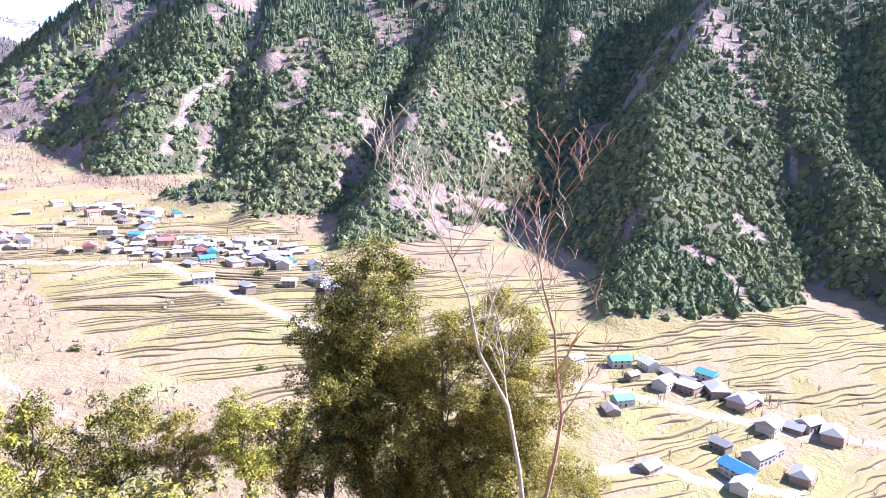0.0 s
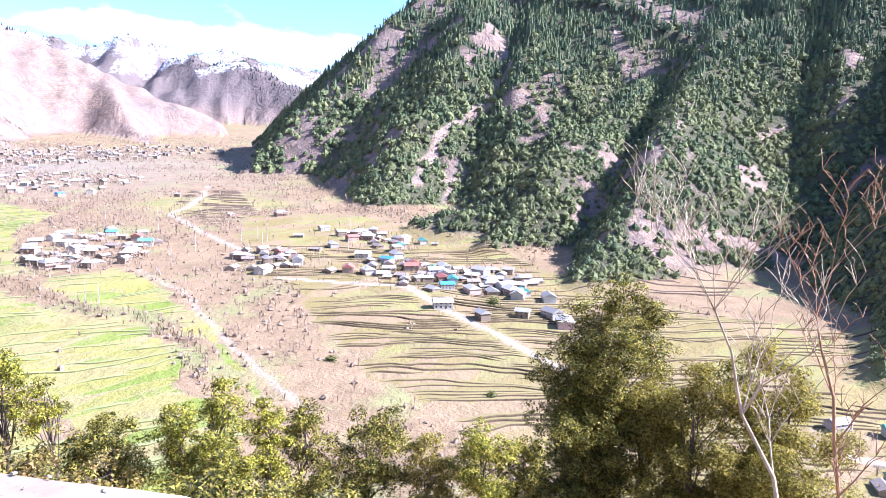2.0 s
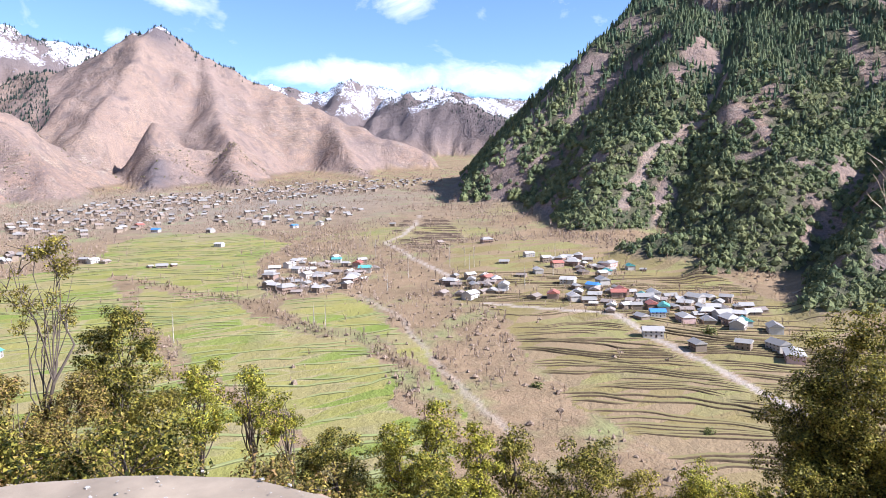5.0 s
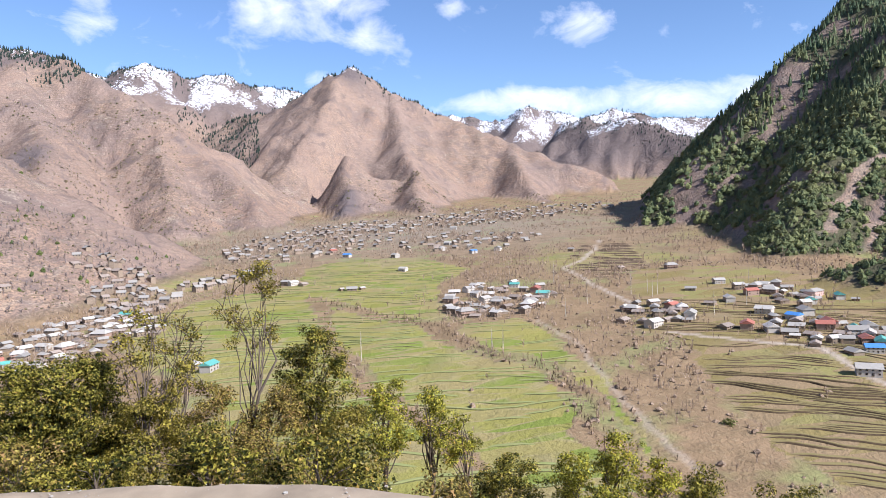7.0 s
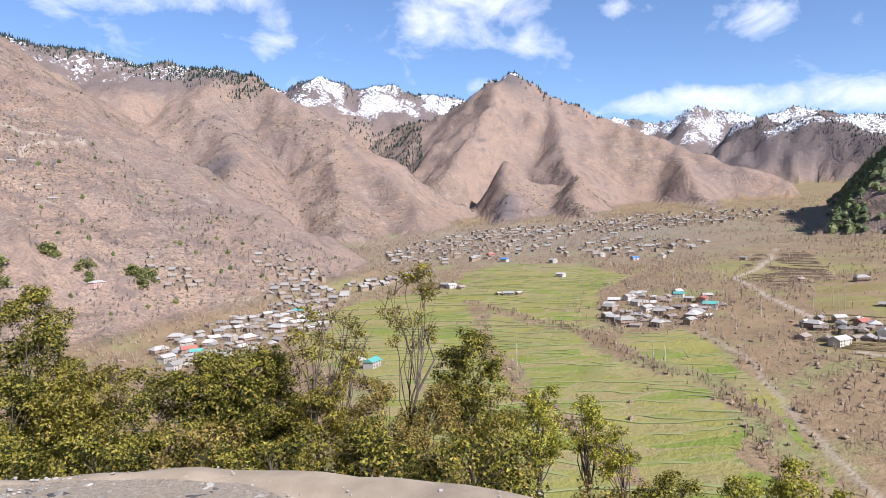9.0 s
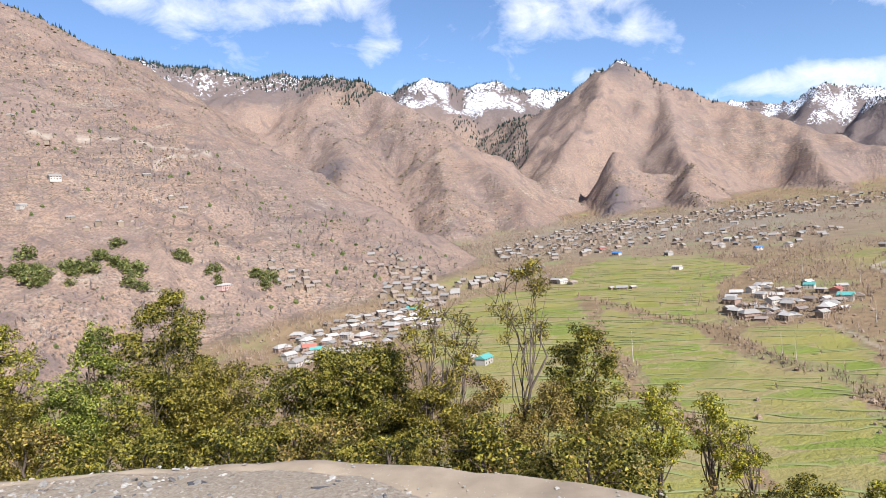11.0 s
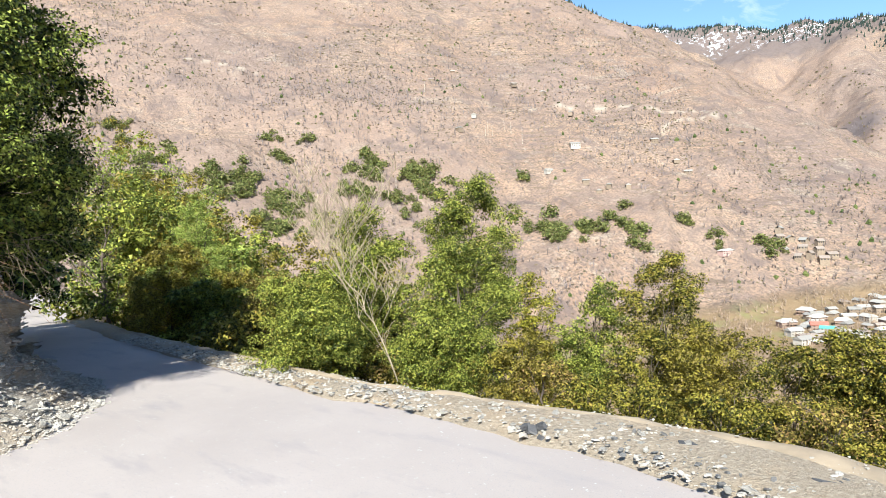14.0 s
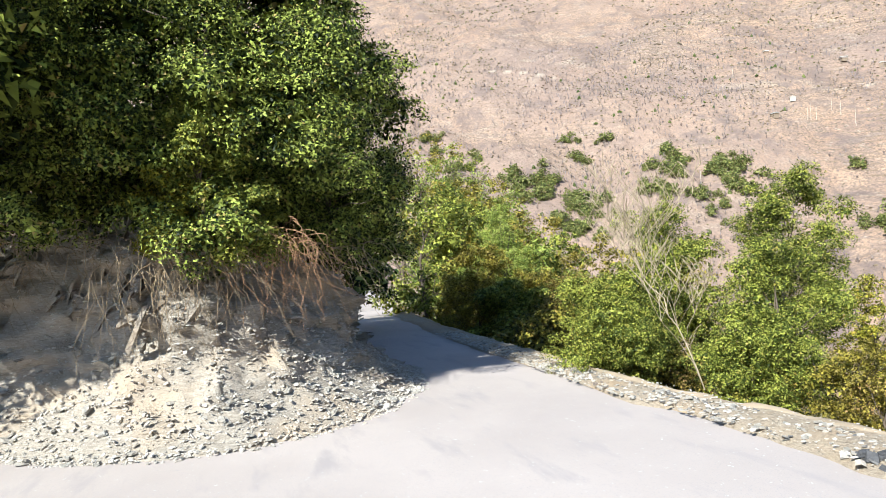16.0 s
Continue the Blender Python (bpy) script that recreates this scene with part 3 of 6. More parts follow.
def tubes(lines, sides=5):
    """Round tapering rods; each line is a list of (x, y, z, radius)."""
    V, F, k = [], [], 0
    for line in lines:
        p = np.asarray(line, float)
        for i in range(len(p)):
            d = p[min(i + 1, len(p) - 1), :3] - p[max(i - 1, 0), :3]
            d = d / (np.linalg.norm(d) + 1e-9)
            u = np.cross(d, (0.31, 0.9, 0.2) if abs(d[2]) > 0.8 else (0, 0, 1.0))
            u /= np.linalg.norm(u) + 1e-9
            v = np.cross(d, u)
            for s in range(sides):
                a = 2 * math.pi * s / sides
                V.append(p[i, :3] + p[i, 3] * (math.cos(a) * u + math.sin(a) * v))
        for i in range(len(p) - 1):
            for s in range(sides):
                a, b = k + i * sides + s, k + i * sides + (s + 1) % sides
                F.append((a, b, b + sides, a + sides))
        k += len(p) * sides
    return np.array(V), np.array(F)


def bent(rng, a, b, r0, r1, n=5, sway=0.12):
    """A crooked rod from a to b."""
    a, b = np.asarray(a, float), np.asarray(b, float)
    out, k = [], np.linalg.norm(b - a)
    off = np.zeros(3)
    for i in range(n):
        f = i / (n - 1)
        if 0 < i < n - 1:
            off = off * 0.5 + rng.normal(0, sway * k * 0.4, 3)
        else:
            off = off * 0
        q = a + (b - a) * f + off + np.array([0, 0, 0.1 * k * math.sin(math.pi * f)])
        out.append((*q, r0 + (r1 - r0) * f))
    return out


def leaf_sheet(rng, lobes, count, size, shell=(0.55, 1.05), flat=1.0, droop=0.0, slim=0.45, clump=0.0, open_side=(0, 0, 0)):
    """Pointed leaves in tufts on the outsides of the lobes (x, y, z, radius across, radius upright)."""
    lobes = np.asarray(lobes, float)
    clump = clump or size * 3.2
    w = lobes[:, 3] * np.sqrt(lobes[:, 3] * lobes[:, 4])
    k = max(10, int(count / (9 + 2.6 * (clump / size) ** 2)))
    L = lobes[rng.choice(len(lobes), k, p=w / w.sum())]
    d = rng.normal(size=(k, 3)) + np.array(open_side)
    d /= np.linalg.norm(d, axis=1)[:, None]
    d[:, 2] = np.where(rng.random(k) < 0.4, np.abs(d[:, 2]), d[:, 2])
    f = shell[0] + (shell[1] - shell[0]) * rng.random(k) ** 0.5
    tuft = L[:, :3] + d * f[:, None] * np.stack([L[:, 3], L[:, 3], L[:, 4]], -1)
    broad = clump * (0.55 + 0.8 * rng.random(k))
    pick = np.searchsorted(np.cumsum(broad ** 2), rng.random(count) * (broad ** 2).sum()).clip(0, k - 1)
    d = d[pick]
    u = rng.normal(size=(count, 3)) + d * 0.7 + (0, 0, 0.35)
    u /= np.linalg.norm(u, axis=1)[:, None]
    p = tuft[pick] + u * (broad[pick] * rng.random(count) ** 0.4)[:, None] * (1, 1, 0.7)
    blade = u * 0.75 + d * 0.45 + (0, 0, 0.55) + rng.normal(size=(count, 3)) * 0.7
    blade /= np.linalg.norm(blade, axis=1)[:, None]
    t = rng.normal(size=(count, 3)) + u * 0.6
    t[:, 2] = t[:, 2] * flat - droop
    t -= blade * (t * blade).sum(1)[:, None]
    t /= np.linalg.norm(t, axis=1)[:, None] + 1e-9
    s = np.cross(t, blade)
    z = size * (0.65 + 0.7 * rng.random(count))[:, None]
    V = np.stack([p + t * z, p + s * z * slim - t * z * 0.15, p - s * z * slim - t * z * 0.05], 1).reshape(-1, 3)
    return V, np.arange(count * 3).reshape(-1, 3)


def full_crown(rng, lobes, count, size, core=4, **more):
    """Outer tufts and the larger, looser leaves inside them."""
    V, F = leaf_sheet(rng, lobes, count, size, **more)
    more["shell"], more["clump"] = (0.15, 0.6), size * 4
    U, G = leaf_sheet(rng, lobes, count // core, size * (1.45 if core > 3 else 1.9), **more)
    return np.concatenate([V, U]), np.concatenate([F, G + len(V)])


def crown_lobes(rng, base, top, half, n, peak=0.5, fine=1.0):
    """Lobes that fill a crown between two heights, widest a third of the way up."""
    out = []
    for i in range(n):
        f = (i + rng.random()) / n
        wide = half * (0.75 + 0.65 * math.sin(math.pi * min(1, f * 0.8 + 0.15)) - peak * 0.75 * f)
        a, q = rng.random() * 6.283, math.sqrt(rng.random())
        r = fine * half * (0.42 + 0.28 * rng.random()) * (1 - 0.35 * f)
        out.append((math.cos(a) * q * (wide - r * 0.5), math.sin(a) * q * (wide - r * 0.5), base + (top - base) * f - r * 0.5 * f, r, r * 0.9))
    return out


def outer_lobes(rng, base, top, half, n, size):
    """Separate bunches of foliage set over the outside of a tall crown."""
    out = []
    for i in range(n):
        f = (i + rng.random()) / n
        wide = half * (0.62 + 0.62 * math.sin(math.pi * min(1, f * 0.85 + 0.12)) - 0.35 * f) * (0.72 + 0.4 * rng.random())
        a, r = rng.random() * 6.283, size * (0.6 + 0.7 * rng.random())
        out.append((math.cos(a) * wide, math.sin(a) * wide, base + (top - base) * f, r, r * 0.62))
    return out


def leaf_material(name, dark, light, odd, share=0.12, shine=0.5, thin_=0.22):
    m, n = material(name)
    lot = n.add("ShaderNodeNewGeometry").outputs["Random Per Island"]
    at = n.add("ShaderNodeTexCoord").outputs["Object"]
    # patches and single leaves near black: shade inside the crown, put into the colour
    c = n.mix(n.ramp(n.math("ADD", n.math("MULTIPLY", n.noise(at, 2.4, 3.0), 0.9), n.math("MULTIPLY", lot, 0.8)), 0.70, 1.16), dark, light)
    other = n.math("FRACT", n.math("MULTIPLY", lot, 37.7))
    c = n.mix(n.math("LESS_THAN", other, share), c, odd)
    shader = n.add("ShaderNodeBsdfPrincipled", Base_Color=c, Roughness=shine)
    shader.inputs["Specular IOR Level"].default_value = 0.12
    thin = n.add("ShaderNodeBsdfTranslucent", Color=n.mix(0.6, c, light))
    both = n.add("ShaderNodeMixShader", i0=thin_, i1=shader.outputs[0], i2=thin.outputs[0])
    n.add("ShaderNodeOutputMaterial", Surface=both.outputs[0])
    return m


BARK = plain("bark", (0.13, 0.10, 0.075), 0.9, 0.35, 6.0, strength=0.6, distance=0.01)
PALE_BARK = plain("pale_bark", (0.45, 0.36, 0.24), 0.85, 0.3, 8.0, strength=0.5, distance=0.01)
DRY_BARK = plain("dry_bark", (0.36, 0.29, 0.19), 0.9, 0.3, 8.0)
RED_BARK = plain("red_twigs", (0.38, 0.22, 0.12), 0.85, 0.3, 8.0)
LEAF = {
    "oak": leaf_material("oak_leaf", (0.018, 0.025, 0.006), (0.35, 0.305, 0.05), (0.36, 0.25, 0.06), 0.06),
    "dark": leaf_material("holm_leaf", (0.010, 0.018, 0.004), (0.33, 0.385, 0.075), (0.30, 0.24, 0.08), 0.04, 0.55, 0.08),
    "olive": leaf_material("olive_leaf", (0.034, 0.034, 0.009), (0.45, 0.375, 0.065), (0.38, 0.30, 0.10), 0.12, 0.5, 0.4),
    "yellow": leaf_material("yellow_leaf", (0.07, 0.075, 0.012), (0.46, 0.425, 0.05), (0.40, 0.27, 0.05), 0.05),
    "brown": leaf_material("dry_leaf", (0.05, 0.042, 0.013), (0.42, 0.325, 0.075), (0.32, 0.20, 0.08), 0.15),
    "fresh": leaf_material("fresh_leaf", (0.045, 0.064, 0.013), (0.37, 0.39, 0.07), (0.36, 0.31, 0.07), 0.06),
    "hill": leaf_material("hill_oak_leaf", (0.085, 0.105, 0.032), (0.27, 0.275, 0.085), (0.2, 0.15, 0.08), 0.1),
    "deodar": leaf_material("needle", (0.12, 0.165, 0.035), (0.38, 0.44, 0.09), (0.34, 0.31, 0.11), 0.08, 0.6),
}
LABELS = {
    "oak": ("dense evergreen scrub oak below the road edge", "tree"),
    "dark": ("tall dark evergreen oak on the cut bank", "tree"),
    "olive": ("sunlit olive-green evergreen oak bush", "bush"),
    "yellow": ("yellow-green leafy bush on the slope", "bush"),
    "brown": ("bush with dry brownish winter leaves", "bush"),
    "deodar": ("young light-green deodar conifer", "tree"),
    "fresh": ("fresh green evergreen oak below the road edge", "tree"),
    "sparse": ("thin half-bare sapling with few leaves", "tree"),
}


def leafy(kind, seed, x, y, top, half, count=None, size=0.075, bottom=None, dense=1.0, base=None, name=None, clump=0.0, open_side=(0, 0, 0)):
    """A tree or bush: trunk, limbs, crown. top is the height of its crown above the world's zero."""
    rng = np.random.default_rng(seed)
    z0 = level(x, y) - 0.1 if base is None else base
    h = top - z0
    label, category = LABELS[kind]
    ob = thing(name or category.replace(" ", "_"), label, category, "trees and bushes by the road", (x, y, z0))
    low = 0.12 * h if bottom is None else bottom - z0
    few = kind == "sparse"
    n = int(14 + 6 * h / max(half, 0.3)) if not few else 16
    lobes = crown_lobes(rng, low, h, half, n if few else int(1.1 * n), 0.3, 0.66)
    if kind == "deodar":
        lobes = [(math.cos(a) * q, math.sin(a) * q, low + (h - low) * f, 0.16 + half * 0.55 * (1 - f), 0.10)
                 for f, a, q in ((f, rng.random() * 6.28, half * 0.75 * (1 - f) * (0.3 + rng.random())) for f in np.linspace(0.02, 1.0, 70))]
    if kind == "dark":
        lobes = outer_lobes(rng, low, h, half, int(10 * half * (h - low) ** 0.5) + 14, 0.26 + 0.19 * half) + crown_lobes(rng, low + 0.3, h - 0.5, half * 0.55, 14)
    if few:
        lobes = [(a, b, c, d * 0.55, e * 0.55) for a, b, c, d, e in lobes]
    trunk = bent(rng, (0, 0, 0), (rng.normal(0, 0.05 * h), rng.normal(0, 0.05 * h), h * 0.8), (0.008 if few else 0.014) * h + 0.012, 0.006, 7, 0.06)
    part("trunk", mesh_of("trunk", *tubes([trunk], 7), True, BARK), ob)
    limbs = []
    for a, b, c, d, e in lobes[:: 4 if len(lobes) > 60 else 3 if len(lobes) > 30 else 1]:
        q = trunk[min(6, max(1, int(6 * (c / h) * 0.8)))]
        limbs.append(bent(rng, q[:3], (a, b, c), q[3] * 0.4, 0.003, 5, 0.1))
        if few:
            for _ in range(3):
                e2 = np.array((a, b, c + 0.12)) + rng.normal(0, 1, 3) * (0.14, 0.14, 0.12)
                limbs.append(bent(rng, limbs[-1][3][:3] if _ == 0 else (a, b, c), e2, 0.006, 0.002, 4, 0.1))
    part("branchwork", mesh_of("branchwork", *tubes(limbs, 4), True, BARK), ob)["kind"] = "stuff"
    if count is None:
        count = int(min(15000, 1500 * dense * half * (h - low) * 2 * (0.075 / size) ** 1.7) + 700)
    if few:
        count = 2600
    make = leaf_sheet if few or kind == "deodar" else full_crown
    more = {"core": 3} if kind == "dark" else {}
    V, F = make(rng, lobes, count, size, **more, shell=(0.35, 1.15) if few else (0.72, 1.06), flat=0.5 if kind == "deodar" else 1.0, slim=0.28 if kind == "deodar" else 0.38, clump=clump or (size * 4 if few else min(0.3, 0.06 + 0.09 * half)), open_side=open_side)
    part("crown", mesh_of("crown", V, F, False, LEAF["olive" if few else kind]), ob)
    return ob


def bare(seed, x, y, top, half, mat, label, name="bare_tree", levels_=3, base=None, thick=0.02, lean=(0, 0), fork=6, category="tree", low=3):
    """A leafless tree or shrub, branch out of branch."""
    rng = np.random.default_rng(seed)
    z0 = level(x, y) - 0.1 if base is None else base
    h = top - z0
    ob = thing(name, label, category, "trees and bushes by the road", (x, y, z0))
    trunk = bent(rng, (0, 0, 0), (lean[0], lean[1], h * 0.92), thick * h, 0.006, 9, 0.05)
    part("trunk", mesh_of("trunk", *tubes([trunk], 6), True, mat), ob)
    todo, made = [(trunk, 0)], []
    while todo:
        line, k = todo.pop()
        if k >= levels_:
            continue
        for _ in range(fork if k == 0 else 4):
            i = rng.integers(low if k == 0 else 1, len(line))
            q = np.array(line[i])
            a = rng.random() * 6.283
            run = half * (1.0, 0.55, 0.3)[min(k, 2)] * (0.6 + 0.7 * rng.random())
            tip = q[:3] + np.array([math.cos(a) * run * 0.75, math.sin(a) * run * 0.75, run * (0.75 + 0.5 * rng.random())])
            new_line = bent(rng, q[:3], tip, max(q[3] * 0.55, 0.004), 0.0025, 5, 0.055)
            made.append(new_line)
            todo.append((new_line, k + 1))
    part("branchwork", mesh_of("branchwork", *tubes(made, 4), True, mat), ob)["kind"] = "stuff"
    return ob


# ---- the road ----
def walk_line(line, step):
    """Even points along a line, and the ways to its left."""
    p = np.asarray(line, float)
    k = np.concatenate([[0], np.cumsum(np.hypot(*np.diff(p, axis=0).T))])
    s = np.arange(0, k[-1], step)
    x, y = np.interp(s, k, p[:, 0]), np.interp(s, k, p[:, 1])
    for _ in range(3):
        x[1:-1], y[1:-1] = (x[:-2] + 2 * x[1:-1] + x[2:]) / 4, (y[:-2] + 2 * y[1:-1] + y[2:]) / 4
    dx, dy = np.gradient(x), np.gradient(y)
    q = np.hypot(dx, dy)
    return x, y, -dy / q, dx / q


def ribbon(rows):
    """A sheet through rows of points, all of one length."""
    V = np.concatenate(rows)
    k = len(rows[0])
    i, j = np.meshgrid(np.arange(len(rows) - 1), np.arange(k - 1), indexing="ij")
    F = np.stack([i * k + j, i * k + j + 1, (i + 1) * k + j + 1, (i + 1) * k + j], -1).reshape(-1, 4)
    return V, F


def asphalt():
    m, n = material("asphalt")
    at = n.add("ShaderNodeTexCoord").outputs["Object"]
    big, mid, fine = n.noise(at, 0.35, 5.0), n.noise(n.scaled(at, (0.5, 2.0, 1.0)), 1.6, 5.0), n.noise(at, 90.0, 3.0)
    c = n.mix(n.ramp(big, 0.35, 0.65), (0.37, 0.318, 0.29), (0.43, 0.372, 0.34))
    c = n.mix(n.ramp(mid, 0.55, 0.72), c, (0.335, 0.297, 0.283))
    c = n.mix(n.ramp(fine, 0.55, 0.75), c, (0.28, 0.275, 0.27))
    c = n.mix(n.ramp(n.noise(at, 25.0, 2.0), 0.68, 0.74), c, (0.5, 0.485, 0.465))
    finish(n, c, 0.8, n.math("ADD", n.math("MULTIPLY", fine, 0.4), mid), 0.35, 0.012)
    return m


def shale(name, low, high, warm, scale=1.0):
    m, n = material(name)
    at = n.add("ShaderNodeTexCoord").outputs["Object"]
    lot = n.add("ShaderNodeNewGeometry").outputs["Random Per Island"]
    layers = n.noise(n.scaled(at, (1.2, 1.2, 7.0)), 3.0 * scale, 6.0, 0.7, 0.6)
    fine = n.noise(at, 30.0, 5.0, 0.7)
    c = n.mix(n.ramp(layers, 0.32, 0.68), low, high)
    c = n.mix(n.ramp(n.noise(at, 1.1, 4.0), 0.5, 0.7), c, warm)
    c = n.mix(n.math("MULTIPLY", n.ramp(lot, 0.35, 1.0), 0.5), c, tuple(v * 0.62 for v in low))
    c = n.mix(n.math("MULTIPLY", fine, 0.4), c, tuple(v * 0.6 for v in low))
    finish(n, c, 0.8, n.math("ADD", n.math("MULTIPLY", layers, 0.9), fine), 0.8, 0.03)
    return m


ASPHALT = asphalt()
SHALE = shale("shale", (0.25, 0.21, 0.165), (0.52, 0.465, 0.39), (0.45, 0.36, 0.265), 3.0)
SLATE = shale("slate_chips", (0.44, 0.40, 0.345), (0.74, 0.685, 0.60), (0.60, 0.50, 0.385), 3.0)
GREY_SLATE = shale("grey_slate", (0.13, 0.125, 0.12), (0.30, 0.285, 0.265), (0.26, 0.20, 0.15), 3.0)
DARK_SLATE = shale("dark_slate", (0.07, 0.07, 0.075), (0.16, 0.155, 0.155), (0.12, 0.11, 0.10), 3.0)
DIRT = plain("dirt_edge", (0.39, 0.305, 0.21), 0.95, 0.28, 2.2, grain_=140.0, strength=0.3, distance=0.006)


def shoulder_width(x):
    return 0.42 + 0.30 * np.clip((x + 6) / 4, 0, 1)


def edge_width(x):
    return 0.24 + 0.12 * np.clip((x + 3.5) / 2.0, 0, 1) + 0.6 * np.clip((x + 1.3) / 1.6, 0, 1)


def build_road():
    x, y, nx, ny = walk_line(OUTER, 0.25)
    inner = np.array(INNER, float)
    k = np.linspace(0, 1, len(x))
    # asphalt, from the foot of the bank to the gravel
    ki = np.concatenate([[0], np.cumsum(np.hypot(*np.diff(inner, axis=0).T))])
    edge = shoulder_width(x) + edge_width(x) + 0.10 * rough(x, y, 1.3, 3, 81)
    ax, ay = x - nx * edge, y - ny * edge
    near = np.array([int(np.argmin(np.hypot(inner[:, 0] - a, inner[:, 1] - b))) for a, b in zip(ax, ay)])
    bx, by = np.interp(k * ki[-1], ki, inner[:, 0]), np.interp(k * ki[-1], ki, inner[:, 1])
    rows = []
    for f in np.linspace(0, 1, 15):
        px, py = ax + (bx - ax) * f, ay + (by - ay) * f
        rows.append(np.stack([px, py, road_level(px) + 0.012 * grain(px, py, 3, 82)], -1))
    V, F = ribbon(rows)
    tagged(new("road", mesh_of("road", V, F[:, ::-1], True, ASPHALT)), "sun-bleached grey asphalt mountain road", "road", kind="structure")
    rows = []
    for f in np.linspace(0, 1, 7):
        e = (edge + 0.06 + 0.05 * rough(x, y, 0.35, 2, 86)) * (1 - f) + (edge_width(x) - 0.05) * f
        px, py = x - nx * e, y - ny * e
        rows.append(np.stack([px, py, road_level(px) + (0.045 * math.sin(math.pi * min(f, 0.6)) + 0.02 + 0.02 * rough(px, py, 0.5, 3, 83) if f > 0 else -0.03)], -1))
    V, F = ribbon(rows)
    tagged(new("gravel_shoulder", mesh_of("gravel_shoulder", V, F, True, shale("shoulder_gravel", (0.28, 0.215, 0.15), (0.58, 0.49, 0.37), (0.50, 0.37, 0.235), 8.0))), "loose slate gravel along the road edge", "shoulder", kind="structure")
    rows = []
    w = edge_width(x)
    wob = 0.03 * rough(x, y, 0.8, 3, 84)
    for e, z in ((w, 0.02), (w - 0.04, 0.045), (w * 0.5, 0.06), (0.05, 0.05), (0.0, 0.02), (-0.06, -0.35), (-0.1, -1.1)):
        px, py = x - nx * (e + wob), y - ny * (e + wob)
        rows.append(np.stack([px, py, road_level(px) + z + 0.018 * rough(px, py, 0.5, 5, 85, 0.65)], -1))
    V, F = ribbon(rows)
    tagged(new("road_edge", mesh_of("road_edge", V, F, True, DIRT)), "worn tan earth and concrete lip at the road edge", "kerb", kind="structure")


build_road()


# ---- stones ----
def chip(rng, long, wide, thick):
    """A split flake of slate: an uneven five- or six-cornered slab."""
    k = int(rng.integers(5, 7))
    a = np.sort(rng.random(k)) * 0.6 + np.arange(k) / k * 6.283
    q = 0.75 + 0.35 * rng.random(k)
    ring = np.stack([np.cos(a) * q * long, np.sin(a) * q * wide, np.zeros(k)], -1)
    top = ring * 0.86 + [0, 0, thick]
    top[:, 2] += rng.normal(0, thick * 0.15, k)
    V = np.concatenate([ring, top])
    F = [(i, (i + 1) % k, k + (i + 1) % k) for i in range(k)] + [(i, k + (i + 1) % k, k + i) for i in range(k)]
    F += [(k, k + i, k + i + 1) for i in range(1, k - 1)]
    return V, np.array(F)


def tilt(rng, V, at, lean=0.35):
    m = Euler((rng.normal(0, lean), rng.normal(0, lean), rng.random() * 6.283)).to_matrix()
    return V @ np.array(m).T + at


def scatter(name, label, category, rng, places, sizes, mat, lean=0.3, singles=0, parent_name=None):
    """Stones: the first ones each an object of its own, the rest one mesh."""
    owner = thing(parent_name or name, label, category) if singles else None
    shared = [mesh_of("stone", *chip(rng, 1.0, 0.65, 0.3), False, mat) for _ in range(8)]
    VV, FF, k = [], [], 0
    for i, (p, s) in enumerate(zip(places, sizes)):
        if i < singles:
            ob = part("stone", shared[i % 8], owner)
            ob.matrix_world = Matrix.Translation(p) @ Euler((rng.normal(0, lean), rng.normal(0, lean), rng.random() * 6.283)).to_matrix().to_4x4() @ Matrix.Diagonal((s, s, s, 1))
            continue
        V, F = chip(rng, s, s * (0.5 + 0.3 * rng.random()), s * (0.2 + 0.25 * rng.random()))
        VV.append(tilt(rng, V, p, lean))
        FF.append(F + k)
        k += len(V)
    me = mesh_of(name, np.concatenate(VV), np.concatenate(FF), False, mat)
    if owner:
        part("chipping_rest", me, owner)["kind"] = "stuff"
    else:
        tagged(new(name, me), label, category, kind="stuff")


def build_shoulder_stones():
    rng = np.random.default_rng(5)
    x, y, nx, ny = walk_line(OUTER, 0.02)
    ok = np.nonzero((x > -16) & (x < 1.4) & (y > 2))[0]
    pick = rng.choice(ok, 3400)
    w = edge_width(x[pick])
    e = w + (shoulder_width(x[pick]) + 0.1) * rng.random(3400)
    px, py = x[pick] - nx[pick] * e, y[pick] - ny[pick] * e
    size = 0.009 + 0.034 * rng.random(3400) ** 3 + 0.03 * (rng.random(3400) < 0.02)
    order = np.argsort(-size)
    places = np.stack([px, py, road_level(px) + 0.055 + 0.015 * rng.random(3400)], -1)[order]
    scatter("slate_gravel", "flat pale slate flakes strewn along the road edge", "gravel", rng, places, size[order], SLATE, 0.22, 260, "gravel_strip")
    pick = rng.choice(ok, 900)
    e = edge_width(x[pick]) + 0.05 + shoulder_width(x[pick]) * rng.random(900)
    px, py = x[pick] - nx[pick] * e, y[pick] - ny[pick] * e
    places = np.stack([px, py, road_level(px) + 0.055 + 0.015 * rng.random(900)], -1)
    scatter("dark_slate_gravel", "dark grey slate flakes among the pale gravel", "gravel", rng, places, 0.009 + 0.03 * rng.random(900) ** 3, GREY_SLATE, 0.25)


build_shoulder_stones()


